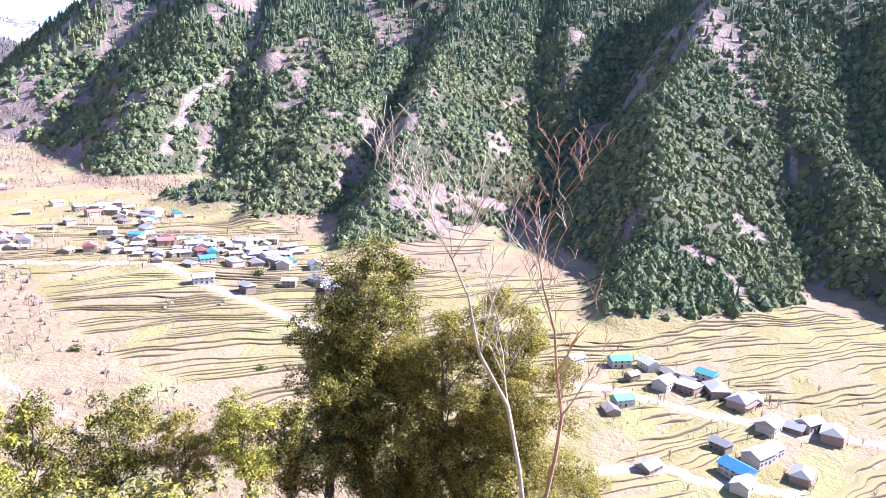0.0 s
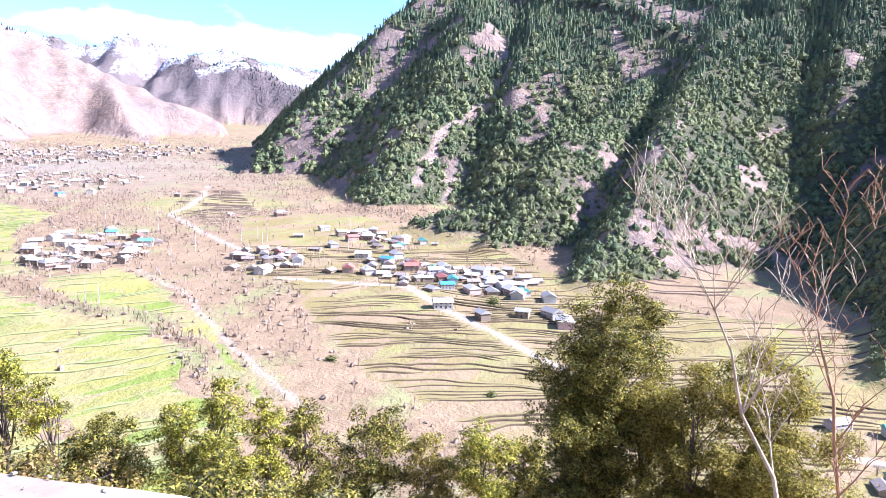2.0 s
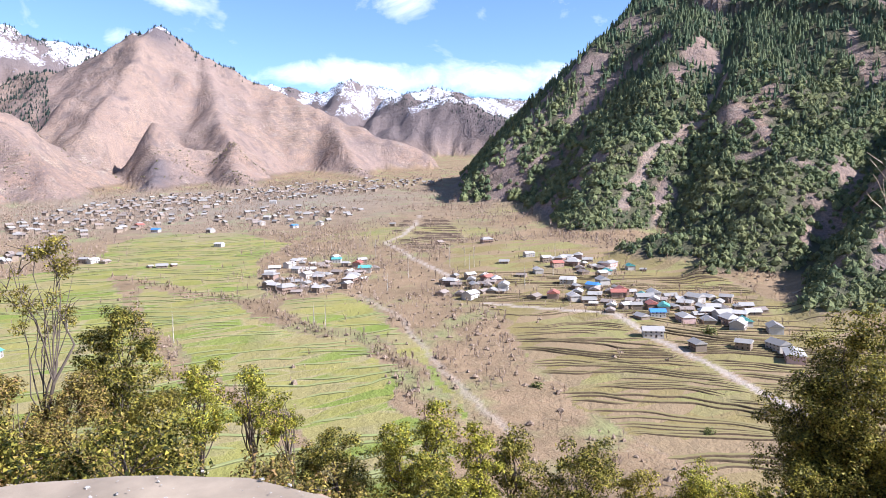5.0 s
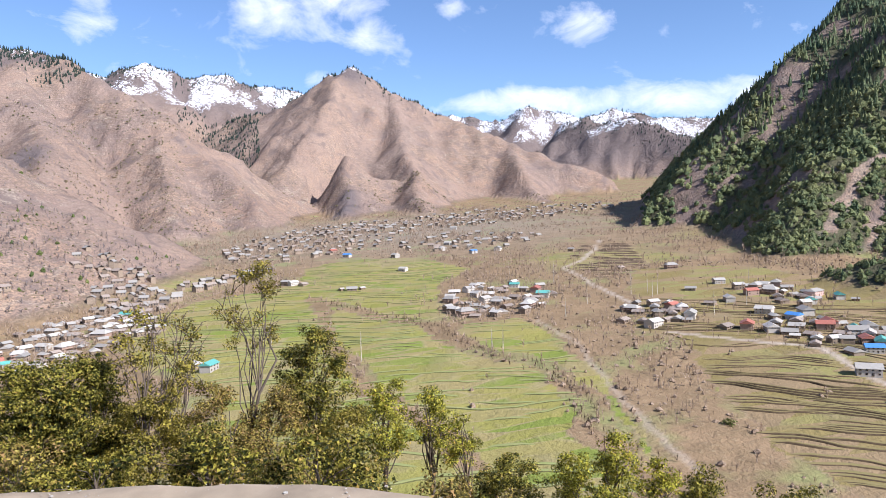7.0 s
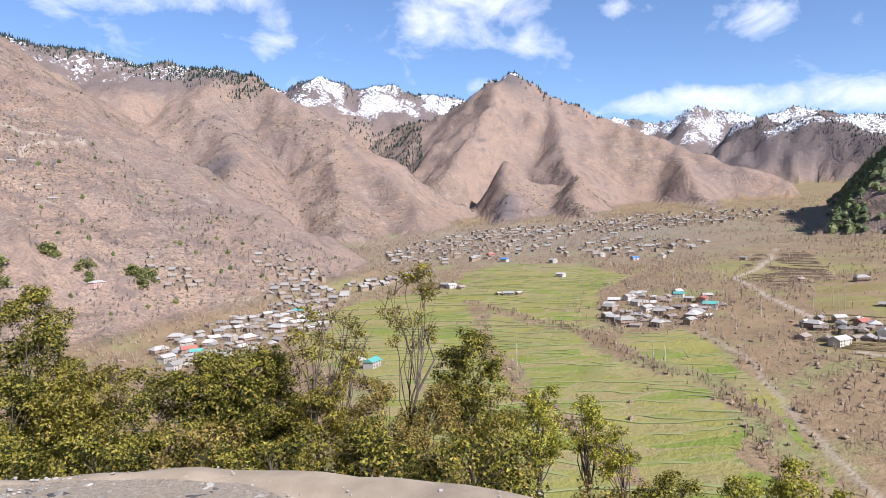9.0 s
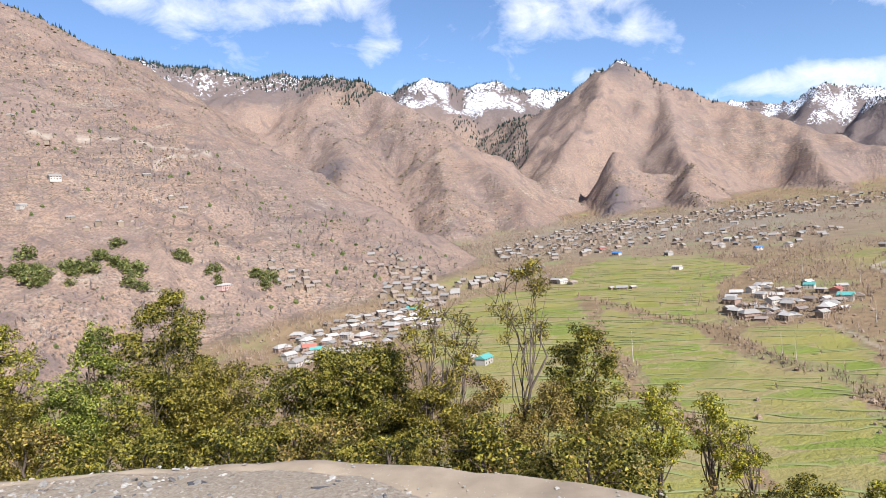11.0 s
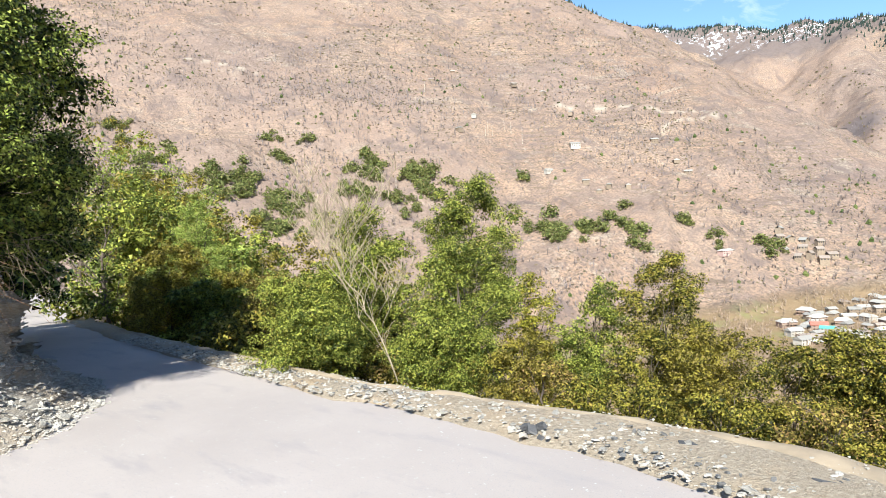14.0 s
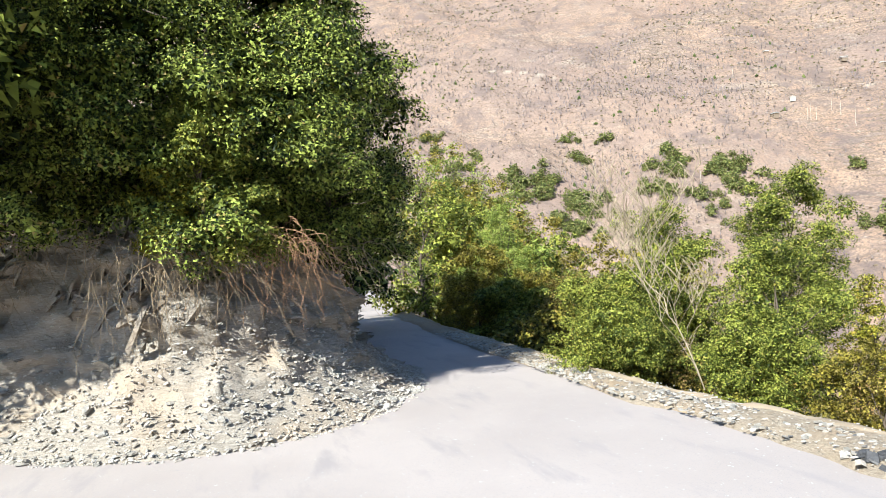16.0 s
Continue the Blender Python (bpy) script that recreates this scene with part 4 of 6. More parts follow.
def build_lip_pebbles():
    rng = np.random.default_rng(6)
    x, y, nx, ny = walk_line(OUTER, 0.02)
    ok = np.nonzero((x > -14) & (x < 2.0) & (y > 1))[0]
    pick = rng.choice(ok, 1500)
    e = edge_width(x[pick]) * (0.05 + 0.95 * rng.random(1500))
    px, py = x[pick] - nx[pick] * e, y[pick] - ny[pick] * e
    places = np.stack([px, py, road_level(px) + 0.045 + 0.012 * rng.random(1500)], -1)
    scatter("lip_pebbles", "small tan pebbles lying on the earth lip", "gravel", rng, places, 0.004 + 0.02 * rng.random(1500) ** 4, SLATE, 0.2)


build_lip_pebbles()


# ---- the cut bank ----
def build_bank():
    x, y, nx, ny = walk_line(INNER, 0.07)
    keep = (x > -22) & (y > -14)
    x, y, nx, ny = x[keep], y[keep], -nx[keep], -ny[keep]
    s = np.arange(len(x)) * 0.07
    cut = np.clip((x + 15.5) / 7, 0.12, 1)
    prof = [(-0.55, 0.0), (-0.3, 0.07), (0.0, 0.22), (0.3, 0.42), (0.6, 0.72), (0.85, 1.05), (1.0, 1.5), (1.12, 1.9), (1.3, 2.2), (1.6, 2.42), (2.1, 2.55), (2.9, 2.6)]
    d = np.interp(np.linspace(0, 1, 64), np.linspace(0, 1, len(prof)), [p[0] for p in prof])
    z = np.interp(np.linspace(0, 1, 64), np.linspace(0, 1, len(prof)), [p[1] for p in prof])
    rows = []
    for dd, zz in zip(d, z):
        rise = max(0.0, min(1.0, (zz - 0.45) / 0.9))
        u, v = s + zz * 0.55, zz * 2 - s * 0.35
        crag = 0.30 * rough(u, v, 1.5, 4, 91) + 0.22 * np.abs(rough(u, v * 2.0, 0.6, 6, 92, 0.6)) + 0.06 * np.abs(grain(u * 0.9 + v * 0.5, v * 0.15, 0.16, 93))
        off = dd * (0.35 + 0.65 * cut) - (crag * rise + 0.07 * rough(s, dd * 3, 0.5, 5, 94, 0.62))
        px, py = x + nx * off, y + ny * off
        rows.append(np.stack([px, py, road_level(x) + zz * cut + 0.06 * rough(s * 2, v, 0.7, 5, 95, 0.6) * min(1, zz * 3) - 0.015], -1))
    V, F = ribbon(rows)
    tagged(new("cut_bank", mesh_of("cut_bank", V, F, True, SHALE)), "crumbling grey shale bank cut beside the road", "bank", kind="structure")
    rng = np.random.default_rng(8)
    grid = np.stack(rows, 1)
    # rubble, thick at the foot and thinner up the face
    k = 14000
    ok = np.nonzero((x > -11.5) & (y > -6))[0]
    pick = rng.choice(ok, k)
    f = rng.random(k) ** 1.35
    lay = np.clip((f * 44).astype(int), 0, 63)
    at = grid[pick, lay] + np.stack([rng.normal(0, 0.03, k), rng.normal(0, 0.03, k), np.full(k, 0.012)], -1)
    size = 0.010 + 0.038 * rng.random(k) ** 3.5 + 0.06 * (rng.random(k) < 0.035) * rng.random(k)
    order = np.argsort(-size)
    scatter("bank_rubble", "broken slate rubble heaped at the foot of the bank", "rubble", rng, at[order], size[order], SLATE, 0.32, 280, "rubble_heap")
    # tilted slabs that stand out of the face
    ledge = thing("rock_ledge", "tilted grey shale slabs standing out of the cut bank", "rock")
    shaded = np.nonzero((x > -10.5) & (y < -0.2) & (y > -6))[0]
    for _ in range(110):
        i, lay = int(rng.choice(shaded)), int(rng.integers(30, 54))
        V, F = chip(rng, 0.10 + 0.24 * rng.random() ** 2, 0.05 + 0.06 * rng.random(), 0.025 + 0.03 * rng.random())
        face = math.atan2(ny[i], nx[i])
        m = Euler((rng.normal(0, 0.2), 0.95 + rng.normal(0, 0.18), face + 1.57 + rng.normal(0, 0.3))).to_matrix()
        part("slab", mesh_of("slab", V @ np.array(m).T + grid[i, lay], F, False, SHALE), ledge)


build_bank()


# ---- trees and bushes along the drop ----
# kind, turn, distance, height of the top above the eye in degrees, half width, depth of the crown
ROADSIDE = [
    ("oak", -0.8, 9.0, -8.3, 0.39, 1.39), ("brown", 2.4, 8.0, -13.8, 0.41, 1.17), ("olive", -2.9, 8.2, -15.2, 0.35, 1.09),
    ("young", -6.5, 9.2, -13.3, 0.32, 0.98), ("young", -10.4, 9.4, -14.3, 0.21, 0.79), ("young", -12.6, 9.5, -16.5, 0.22, 0.62),
    ("oak", -16.8, 8.4, -19.6, 0.43, 0.97), ("yellow", -22.2, 8.2, -19.3, 0.28, 1.08), ("yellow", -25.7, 7.6, -17.8, 0.27, 1.26),
    ("yellow", -29.1, 7.8, -19.7, 0.23, 1.03), ("oak", -32.2, 8.2, -20.0, 0.30, 1.20), ("oak", -37.9, 8.4, -20.9, 0.44, 1.06),
    ("olive", -42.8, 8.0, -22.6, 0.25, 0.84), ("yellow", -47.9, 7.8, -22.2, 0.39, 0.94), ("oak", -51.3, 8.0, -22.8, 0.27, 1.17),
    ("oak", -57.9, 9.2, -9.9, 0.74, 2.2), ("oak", -55.1, 8.9, -14.3, 0.48, 1.29), ("olive", -61.0, 8.8, -18.0, 0.83, 3.0),
    ("olive", -66.0, 8.3, -15.4, 0.55, 2.4), ("olive", -70.3, 8.6, -13.5, 0.55, 2.6), ("olive", -71.9, 8.0, -19.7, 0.87, 2.7),
    ("deodar", 69.3, 21.0, 2.6, 1.25, 3.0), ("olive", 66.6, 19.0, -3.2, 0.8, 1.6), ("olive", 71.6, 19.0, -1.2, 0.9, 2.0),
    ("oak", -57.4, 9.0, -17.6, 0.6, 1.7), ("oak", -54.6, 8.4, -21.0, 0.4, 1.3),
    ("oak", 19.8, 8.2, -9.5, 0.45, 1.34), ("oak", 16.1, 8.4, -9.3, 0.38, 1.52), ("olive", 11.7, 7.8, -12.9, 0.42, 1.04),
    ("brown", 6.9, 7.9, -12.9, 0.33, 1.19), ("oak", 32.6, 10.2, -3.6, 0.60, 2.05), ("olive", 28.4, 8.8, -9.6, 0.46, 1.22),
    ("oak", 23.7, 8.0, -10.3, 0.45, 1.13), ("oak", 19.6, 8.4, -9.4, 0.30, 1.41), ("oak", 15.9, 8.6, -9.3, 0.39, 1.54),
    ("oak", 57.4, 13.5, 1.1, 1.00, 2.35), ("oak", 47.6, 14.0, 3.1, 0.97, 3.14), ("oak", 48.7, 9.6, -2.0, 0.70, 2.19),
    ("oak", 50.6, 9.0, -6.8, 0.54, 1.27), ("oak", 62.0, 10.4, -4.3, 0.88, 1.33), ("willow", 42.6, 11.0, -5.0, 0.37, 1.70),
    ("oak", 37.1, 9.8, -5.5, 0.30, 1.65), ("oak", 39.4, 8.8, -9.3, 0.30, 1.16), ("olive", 43.7, 8.6, -9.6, 0.38, 0.94),
    ("olive", 29.9, 8.6, -9.7, 0.36, 1.21), ("oak", 33.7, 9.0, -9.6, 0.42, 1.19), ("brown", 63.3, 15.0, -3.9, 0.77, 1.87),
    ("oak", 68.4, 18.0, -4.3, 0.79, 1.76), ("oak", 58.6, 11.5, -3.9, 0.56, 1.82),
]
for i, (kind, az, r, el, half, deep) in enumerate(ROADSIDE):
    x, y, top = heading(az, el, r)
    size = 0.009 + 0.0016 * r
    area = 9.0 * half * (deep + 0.5 * half)
    young = kind in ("young", "willow")
    leafy("yellow" if young else "fresh" if kind == "oak" and az > 36 else kind, 100 + i, x, y, top, half, count=int((0.5 if young else 0.62) * area / (0.42 * size * size)), size=size, bottom=top - deep, name="young_oak" if young else "tree" if deep > 1.5 else "bush", clump=0.09 if young else 0.0)
ROADSIDE_LEFT = [
    ("fresh", -16.8, 6.6, 0.3, 1.0), ("oak", -11.5, 6.1, 0.3, 0.95), ("oak", -14.4, 9.0, 0.9, 1.0),
    ("deodar", -36.6, 10.2, 6.2, 2.3), ("deodar", -32.2, 10.9, 4.3, 2.2), ("deodar", -27.9, 11.0, 3.5, 2.0), ("fresh", -18.5, 7.5, 0.4, 1.0), ("oak", -13.2, 6.3, 0.0, 0.9),
    ("oak", -10.0, 5.9, -0.4, 0.7)]
for i, (kind, x, y, top, half) in enumerate(ROADSIDE_LEFT):
    leafy(kind, 200 + i, x, y, top, half * 1.3, size=min(0.09, 0.012 + 0.0034 * math.hypot(x, y)))
# low growth that closes the foot of the row
rng = np.random.default_rng(44)
ex, ey, enx, eny = walk_line(OUTER, 0.75)
for i in range(len(ex)):
    if -24 < ex[i] < 1.9 and ey[i] > 1.2:
        out = 1.0 + 0.7 * rng.random()
        x, y = ex[i] + enx[i] * out, ey[i] + eny[i] * out
        rise = 0.12 if ex[i] > -5 else 0.4
        if ex[i] > -0.4:
            rise = -0.5
        leafy(("oak", "oak", "oak", "brown")[i % 4], 300 + i, x, y, float(road_level(ex[i])) + rise * (0.5 + rng.random()) - 0.15, 0.5, size=0.026, count=5200, name="bush")
for i, (az, r, el, half, deep) in enumerate([(11.0, 8.0, -6.0, 0.42, 1.15), (9.3, 8.3, -6.9, 0.3, 1.0), (4.0, 8.4, -3.2, 0.34, 1.1)]):
    x, y, top = heading(az, el, r)
    leafy("sparse", 501 + i, x, y, top, half, size=0.026, bottom=top - deep, name="sapling")
x, y, top = heading(-73.4, -6.8, 6.2)
bare(511, x, y, top, 0.75, PALE_BARK, "leafless pale sapling with straggling twigs", "sapling", 3, lean=(-0.3, 0.95), thick=0.0075, fork=11)
x, y, top = heading(-73.3, -5.4, 7.0)
bare(512, x, y, top, 0.5, RED_BARK, "leafless shrub with reddish upright twigs", "shrub", 3, thick=0.006, fork=10, category="bush")
x, y, top = heading(54.2, -3.2, 8.4)
bare(513, x, y, top, 0.75, DRY_BARK, "leafless pale shrub among the oaks", "shrub", 3, base=top - 1.5, lean=(-0.6, -0.35), thick=0.006, fork=18, category="bush", low=0)
bare(514, -19.5, 6.9, 0.7, 0.6, DRY_BARK, "dead pale sapling with a forked stem", "sapling", 1, thick=0.012, fork=3)
# the dark oaks over the bank
# the one at (-8.6, -4.8), mostly out of view, is added to cast shade here
for i, (x, y, top, half, low, count) in enumerate([(-9.3, -0.35, 6.4, 1.65, 1.7, 80000), (-12.0, -2.0, 7.2, 1.9, 2.4, 32000), (-8.6, -4.8, 7.6, 2.6, 3.1, 34000), (-12.0, -0.6, 6.8, 2.1, 1.9, 24000), (-11.8, 0.9, 6.5, 1.4, 1.1, 30000), (-14.2, 0.0, 4.6, 1.6, 1.2, 22000), (-13.6, -3.6, 7.6, 2.4, 2.2, 22000),
                                                   (-18.5, 1.4, 3.4, 1.5, 0.3, 12000), (-15.5, -6.5, 8.5, 3.0, 2.4, 14000), (-16.2, 0.9, 4.0, 1.5, 0.2, 14000), (-20.5, 2.0, 3.4, 1.5, -0.4, 12000), (-11.5, -4.6, 7.5, 2.0, 2.6, 30000)]):
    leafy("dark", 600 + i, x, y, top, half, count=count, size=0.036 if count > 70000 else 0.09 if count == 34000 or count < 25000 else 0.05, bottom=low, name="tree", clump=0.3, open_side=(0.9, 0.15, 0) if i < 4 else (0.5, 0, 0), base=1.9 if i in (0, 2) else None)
for i, (kind, x, y, top, half, low) in enumerate([("yellow", -8.25, -0.8, 2.6, 0.36, 1.6), ("fresh", -8.0, -0.35, 3.4, 0.36, 2.2), ("fresh", -8.2, 0.0, 2.4, 0.4, 1.5), ("dark", -8.25, -2.75, 3.6, 0.8, 1.75), ("olive", -8.3, -3.6, 2.9, 0.6, 1.7), ("dark", -11.8, 1.2, 4.4, 1.1, 0.6), ("dark", -9.6, 1.1, 3.8, 0.75, 1.5)]):
    leafy(kind, 640 + i, x, y, top, half, count=17000 if half > 0.5 else 7000, size=0.033, bottom=low, name="bush", clump=0.15, open_side=(0.7, 0.1, 0), base=1.6)
for i, (kind, az, r, el, half) in enumerate([("oak", 72, 26, 2.5, 1.6), ("oak", 69, 30, 2.6, 1.9), ("deodar", 75.5, 33, 8.2, 2.9), ("oak", 65, 28, -0.4, 1.7), ("olive", 66.5, 36, 1.0, 2.1), ("deodar", 73, 38, 7.2, 3.1), ("deodar", 70.3, 42, 4.6, 3.0), ("oak", 60, 24, -2.4, 1.4),
                                             ("olive", 62.5, 32, -1.2, 1.8), ("deodar", 77.5, 40, 9.5, 3.2), ("oak", 57, 30, -2.2, 1.8), ("oak", 71.5, 48, 5.6, 3.3), ("oak", 76, 25, 3.5, 1.8), ("olive", 53, 34, -3.4, 2.0), ("deodar", 67.8, 36, 2.8, 2.4),
                                             ("olive", 74, 27, 4.4, 1.8), ("olive", 69.5, 25, 0.4, 1.5), ("deodar", 71.5, 31, 3.4, 2.2), ("oak", 67, 24, -1.6, 1.4), ("deodar", 66.2, 23, -1.2, 1.5), ("olive", 75, 36, 7.9, 2.4), ("oak", 72.6, 41, 6.8, 2.6), ("olive", 70.4, 37, 4.4, 2.2)]):
    x, y, top = heading(az, el, r)
    leafy("olive" if kind == "oak" and i % 3 == 1 else "fresh" if kind == "oak" else kind, 660 + i, x, y, top, half * (1.3 if kind == "deodar" else 1.1), count=6500, size=0.12 if kind == "deodar" else 0.10, name="tree" if r > 30 else "bush", clump=0.0 if kind == "deodar" else 0.3)


def hanging_roots(seed, x, y, z, label, mat, count=60, width=0.6, drop=0.9):
    """Roots that come out under the turf, bend over and hang down in matted strands."""
    rng = np.random.default_rng(seed)
    ob = thing("root_clump", label, "roots", "", (x, y, z))
    knots = [rng.normal(0, width * 0.45) for _ in range(5)]
    for i in range(count):
        y0 = knots[i % 5] + rng.normal(0, 0.13)
        run, fall = 0.10 + 0.28 * rng.random(), drop * (0.35 + 0.75 * rng.random())
        sway, lean, z0 = rng.normal(0, 0.07), 0.12 + rng.normal(0, 0.28), rng.normal(0, 0.12)
        line = []
        for f in np.linspace(0, 1, 9):
            out = run * math.sin(min(1.0, f * 2.2) * 1.57) + 0.05 * f
            line.append((out - 0.15 + rng.normal(0, 0.008), y0 + lean * f + sway * math.sin(7 * f + i) + rng.normal(0, 0.016), z0 + 0.10 * math.sin(f * 4) * (f < 0.5) - fall * f ** 1.5, 0.005 - 0.0037 * f))
        part("root", mesh_of("root", *tubes([line], 3), True, mat), ob)


DRY_ROOT = plain("dry_roots", (0.36, 0.27, 0.17), 0.9, 0.3, 8.0)
hanging_roots(1, -8.0, 0.25, 1.62, "dry reddish roots hanging over the bank", RED_BARK, 80, 0.5, 0.8)
hanging_roots(2, -7.95, -0.75, 1.62, "dry pale roots and grass hanging over the bank", DRY_ROOT, 110, 0.6, 1.1)
hanging_roots(3, -8.9, 0.95, 1.5, "dry brown roots hanging beside the road bend", DRY_ROOT, 50, 0.4, 0.8)
hanging_roots(4, -8.3, -2.2, 1.8, "sparse brown roots over the shaded rock", DRY_ROOT, 50, 0.8, 0.7)


# ---- litter on the road ----
def build_rock_pile():
    rng = np.random.default_rng(9)
    ob = thing("rock_pile", "small pile of black and grey slate lumps on the gravel", "rocks", "", (-3.75, 4.0, float(road_level(-3.75)) + 0.03))
    for dx, dy, dz, q, mat in [(0, 0, 0.0, 0.10, DARK_SLATE), (-0.12, 0.04, 0.0, 0.075, DARK_SLATE), (0.05, 0.06, 0.055, 0.07, DARK_SLATE), (-0.06, -0.02, 0.05, 0.06, DARK_SLATE), (0.02, -0.12, 0.0, 0.06, SLATE), (0.12, -0.05, 0.0, 0.05, DARK_SLATE), (-0.2, -0.03, 0.0, 0.05, SLATE), (0.16, 0.08, 0.0, 0.045, DARK_SLATE)]:
        V, F = chip(rng, q, q * 0.7, q * 0.6)
        part("rock", mesh_of("rock", tilt(rng, V, (dx, dy, dz), 0.3), F, False, mat), ob)


build_rock_pile()
RUST = plain("rusty_tin", (0.30, 0.20, 0.14), 0.8, 0.3, 9.0)
V, F = chip(np.random.default_rng(3), 0.12, 0.07, 0.008)
ob = thing("tin_plate", "flattened rusty tin lying on the asphalt", "litter", "", (-2.35, 3.25, float(road_level(-2.35)) + 0.012))
part("plate", mesh_of("plate", V, F, False, RUST), ob)
for i, (x, y) in enumerate([(-2.6, 4.35), (-1.6, 4.15), (-10.7, 2.05)]):
    V, F = chip(np.random.default_rng(30 + i), 0.11, 0.06, 0.05)
    ob = thing("rock", "dark slate lump on the gravel" if i != 2 else "pale stone at the foot of the bank", "rock", "", (x, y, float(road_level(x)) + 0.03))
    part("lump", mesh_of("lump", V, F, False, SLATE if i == 2 else DARK_SLATE), ob)


# ---- far woods and scrub ----
def bush_shape(rng, point=0.0):
    """A small crown of two rings and a tip."""
    V = []
    for f, w in ((-0.1, 0.9), (0.4, 0.85 - 0.4 * point)):
        for i in range(5):
            a, q = 6.283 * (i + 0.4 * rng.random() + 0.5 * f) / 5, w * (0.7 + 0.5 * rng.random())
            V.append((math.cos(a) * q, math.sin(a) * q, f + 0.12 * rng.normal()))
    V.append((0.1 * rng.normal(), 0.1 * rng.normal(), 1.02))
    F = [t for i in range(5) for t in ((i, (i + 1) % 5, 5 + (i + 1) % 5), (i, 5 + (i + 1) % 5, 5 + i), (5 + i, 5 + (i + 1) % 5, 10))]
    return np.array(V), np.array(F)


def tufted(rng, point=0.0, tufts=13):
    """A small crown with sprays of foliage that break its outline."""
    V, F = bush_shape(rng, point)
    V, F = V * (0.86, 0.86, 0.9), [tuple(f) for f in F]
    V = list(V)
    for _ in range(tufts):
        a, f = rng.random() * 6.283, rng.random() ** 0.8
        w = (0.95 - (0.35 + 0.5 * point) * f) * (0.85 + 0.3 * rng.random())
        p = np.array((math.cos(a) * w, math.sin(a) * w, f * 0.95))
        u, v = rng.normal(size=3) * (1, 1, 0.6), rng.normal(size=3) * (1, 1, 0.6)
        k = 0.30 / (np.linalg.norm(u) + 0.3)
        q = 0.26 / (np.linalg.norm(v) + 0.3)
        V += [p + u * k, p - u * k + v * q, p - v * q]
        F.append((len(V) - 3, len(V) - 2, len(V) - 1))
    return np.array(V), np.array(F)


def fan(rng, blades=18, thick=0.03):
    """A leafless tree seen from afar: stem and spreading thin rods, one unit high."""
    V, F = [], []
    for i in range(blades):
        a, lean = rng.random() * 6.283, 0.12 + 0.55 * rng.random() ** 1.3
        f = 0.0 if i < 2 else 0.15 + 0.4 * rng.random()
        base = np.array([0, 0, f])
        k = (1 - f) * (0.55 + 0.5 * rng.random())
        tip = base + k * np.array([math.cos(a) * lean, math.sin(a) * lean, 0.95 - 0.45 * lean])
        w = thick
        side = np.array([-math.sin(a + 1.2 * rng.normal()), math.cos(a), 0.0]) * w
        n = len(V)
        V += [base - side, base + side, tip]
        F.append((n, n + 1, n + 2))
    return np.array(V), np.array(F)


def plant(name, label, category, mat, shapes, x, y, z, wide, tall, seed):
    """Many plants in one mesh."""
    rng = np.random.default_rng(seed)
    VV, FF, k = [], [], 0
    which = rng.integers(0, len(shapes), len(x))
    for s, (V, F) in enumerate(shapes):
        i = np.nonzero(which == s)[0]
        if not len(i):
            continue
        a = rng.random(len(i)) * 6.283
        c, sn = np.cos(a), np.sin(a)
        px = (V[None, :, 0] * c[:, None] - V[None, :, 1] * sn[:, None]) * wide[i][:, None] + x[i][:, None]
        py = (V[None, :, 0] * sn[:, None] + V[None, :, 1] * c[:, None]) * wide[i][:, None] + y[i][:, None]
        pz = V[None, :, 2] * tall[i][:, None] + z[i][:, None]
        VV.append(np.stack([px, py, pz], -1).reshape(-1, 3))
        FF.append((F[None] + (np.arange(len(i)) * len(V))[:, None, None] + k).reshape(-1, 3))
        k += len(i) * len(V)
    tagged(new(name, mesh_of(name, np.concatenate(VV), np.concatenate(FF), False, mat)), label, category, kind="stuff")


def wood_material(name, dark, light, warm, scale=0.35, gap_shade=0.35):
    m, n = material(name)
    lot = n.add("ShaderNodeNewGeometry").outputs["Random Per Island"]
    at = n.add("ShaderNodeTexCoord").outputs["Object"]
    c = n.mix(lot, dark, light)
    c = n.mix(n.math("MULTIPLY", n.ramp(n.noise(at, 0.012, 3.0), 0.45, 0.7), 0.7), c, warm)
    # noise spots darken the colour as if shade lay in hollows of the growth
    c = n.mix(n.ramp(n.noise(at, scale * 3, 4.0, 0.7), 0.5, 0.72), c, tuple(v * gap_shade for v in dark))
    finish(n, c, 0.9, n.noise(at, scale * 2.5, 4.0, 0.7), 0.9, 1.2, spec=0.1)
    return m


def polar(rng, k, a0, a1, r0, r1):
    a, r = np.radians(rng.uniform(a0, a1, k)), rng.uniform(r0, r1, k)
    return -r * np.sin(a), r * np.cos(a)


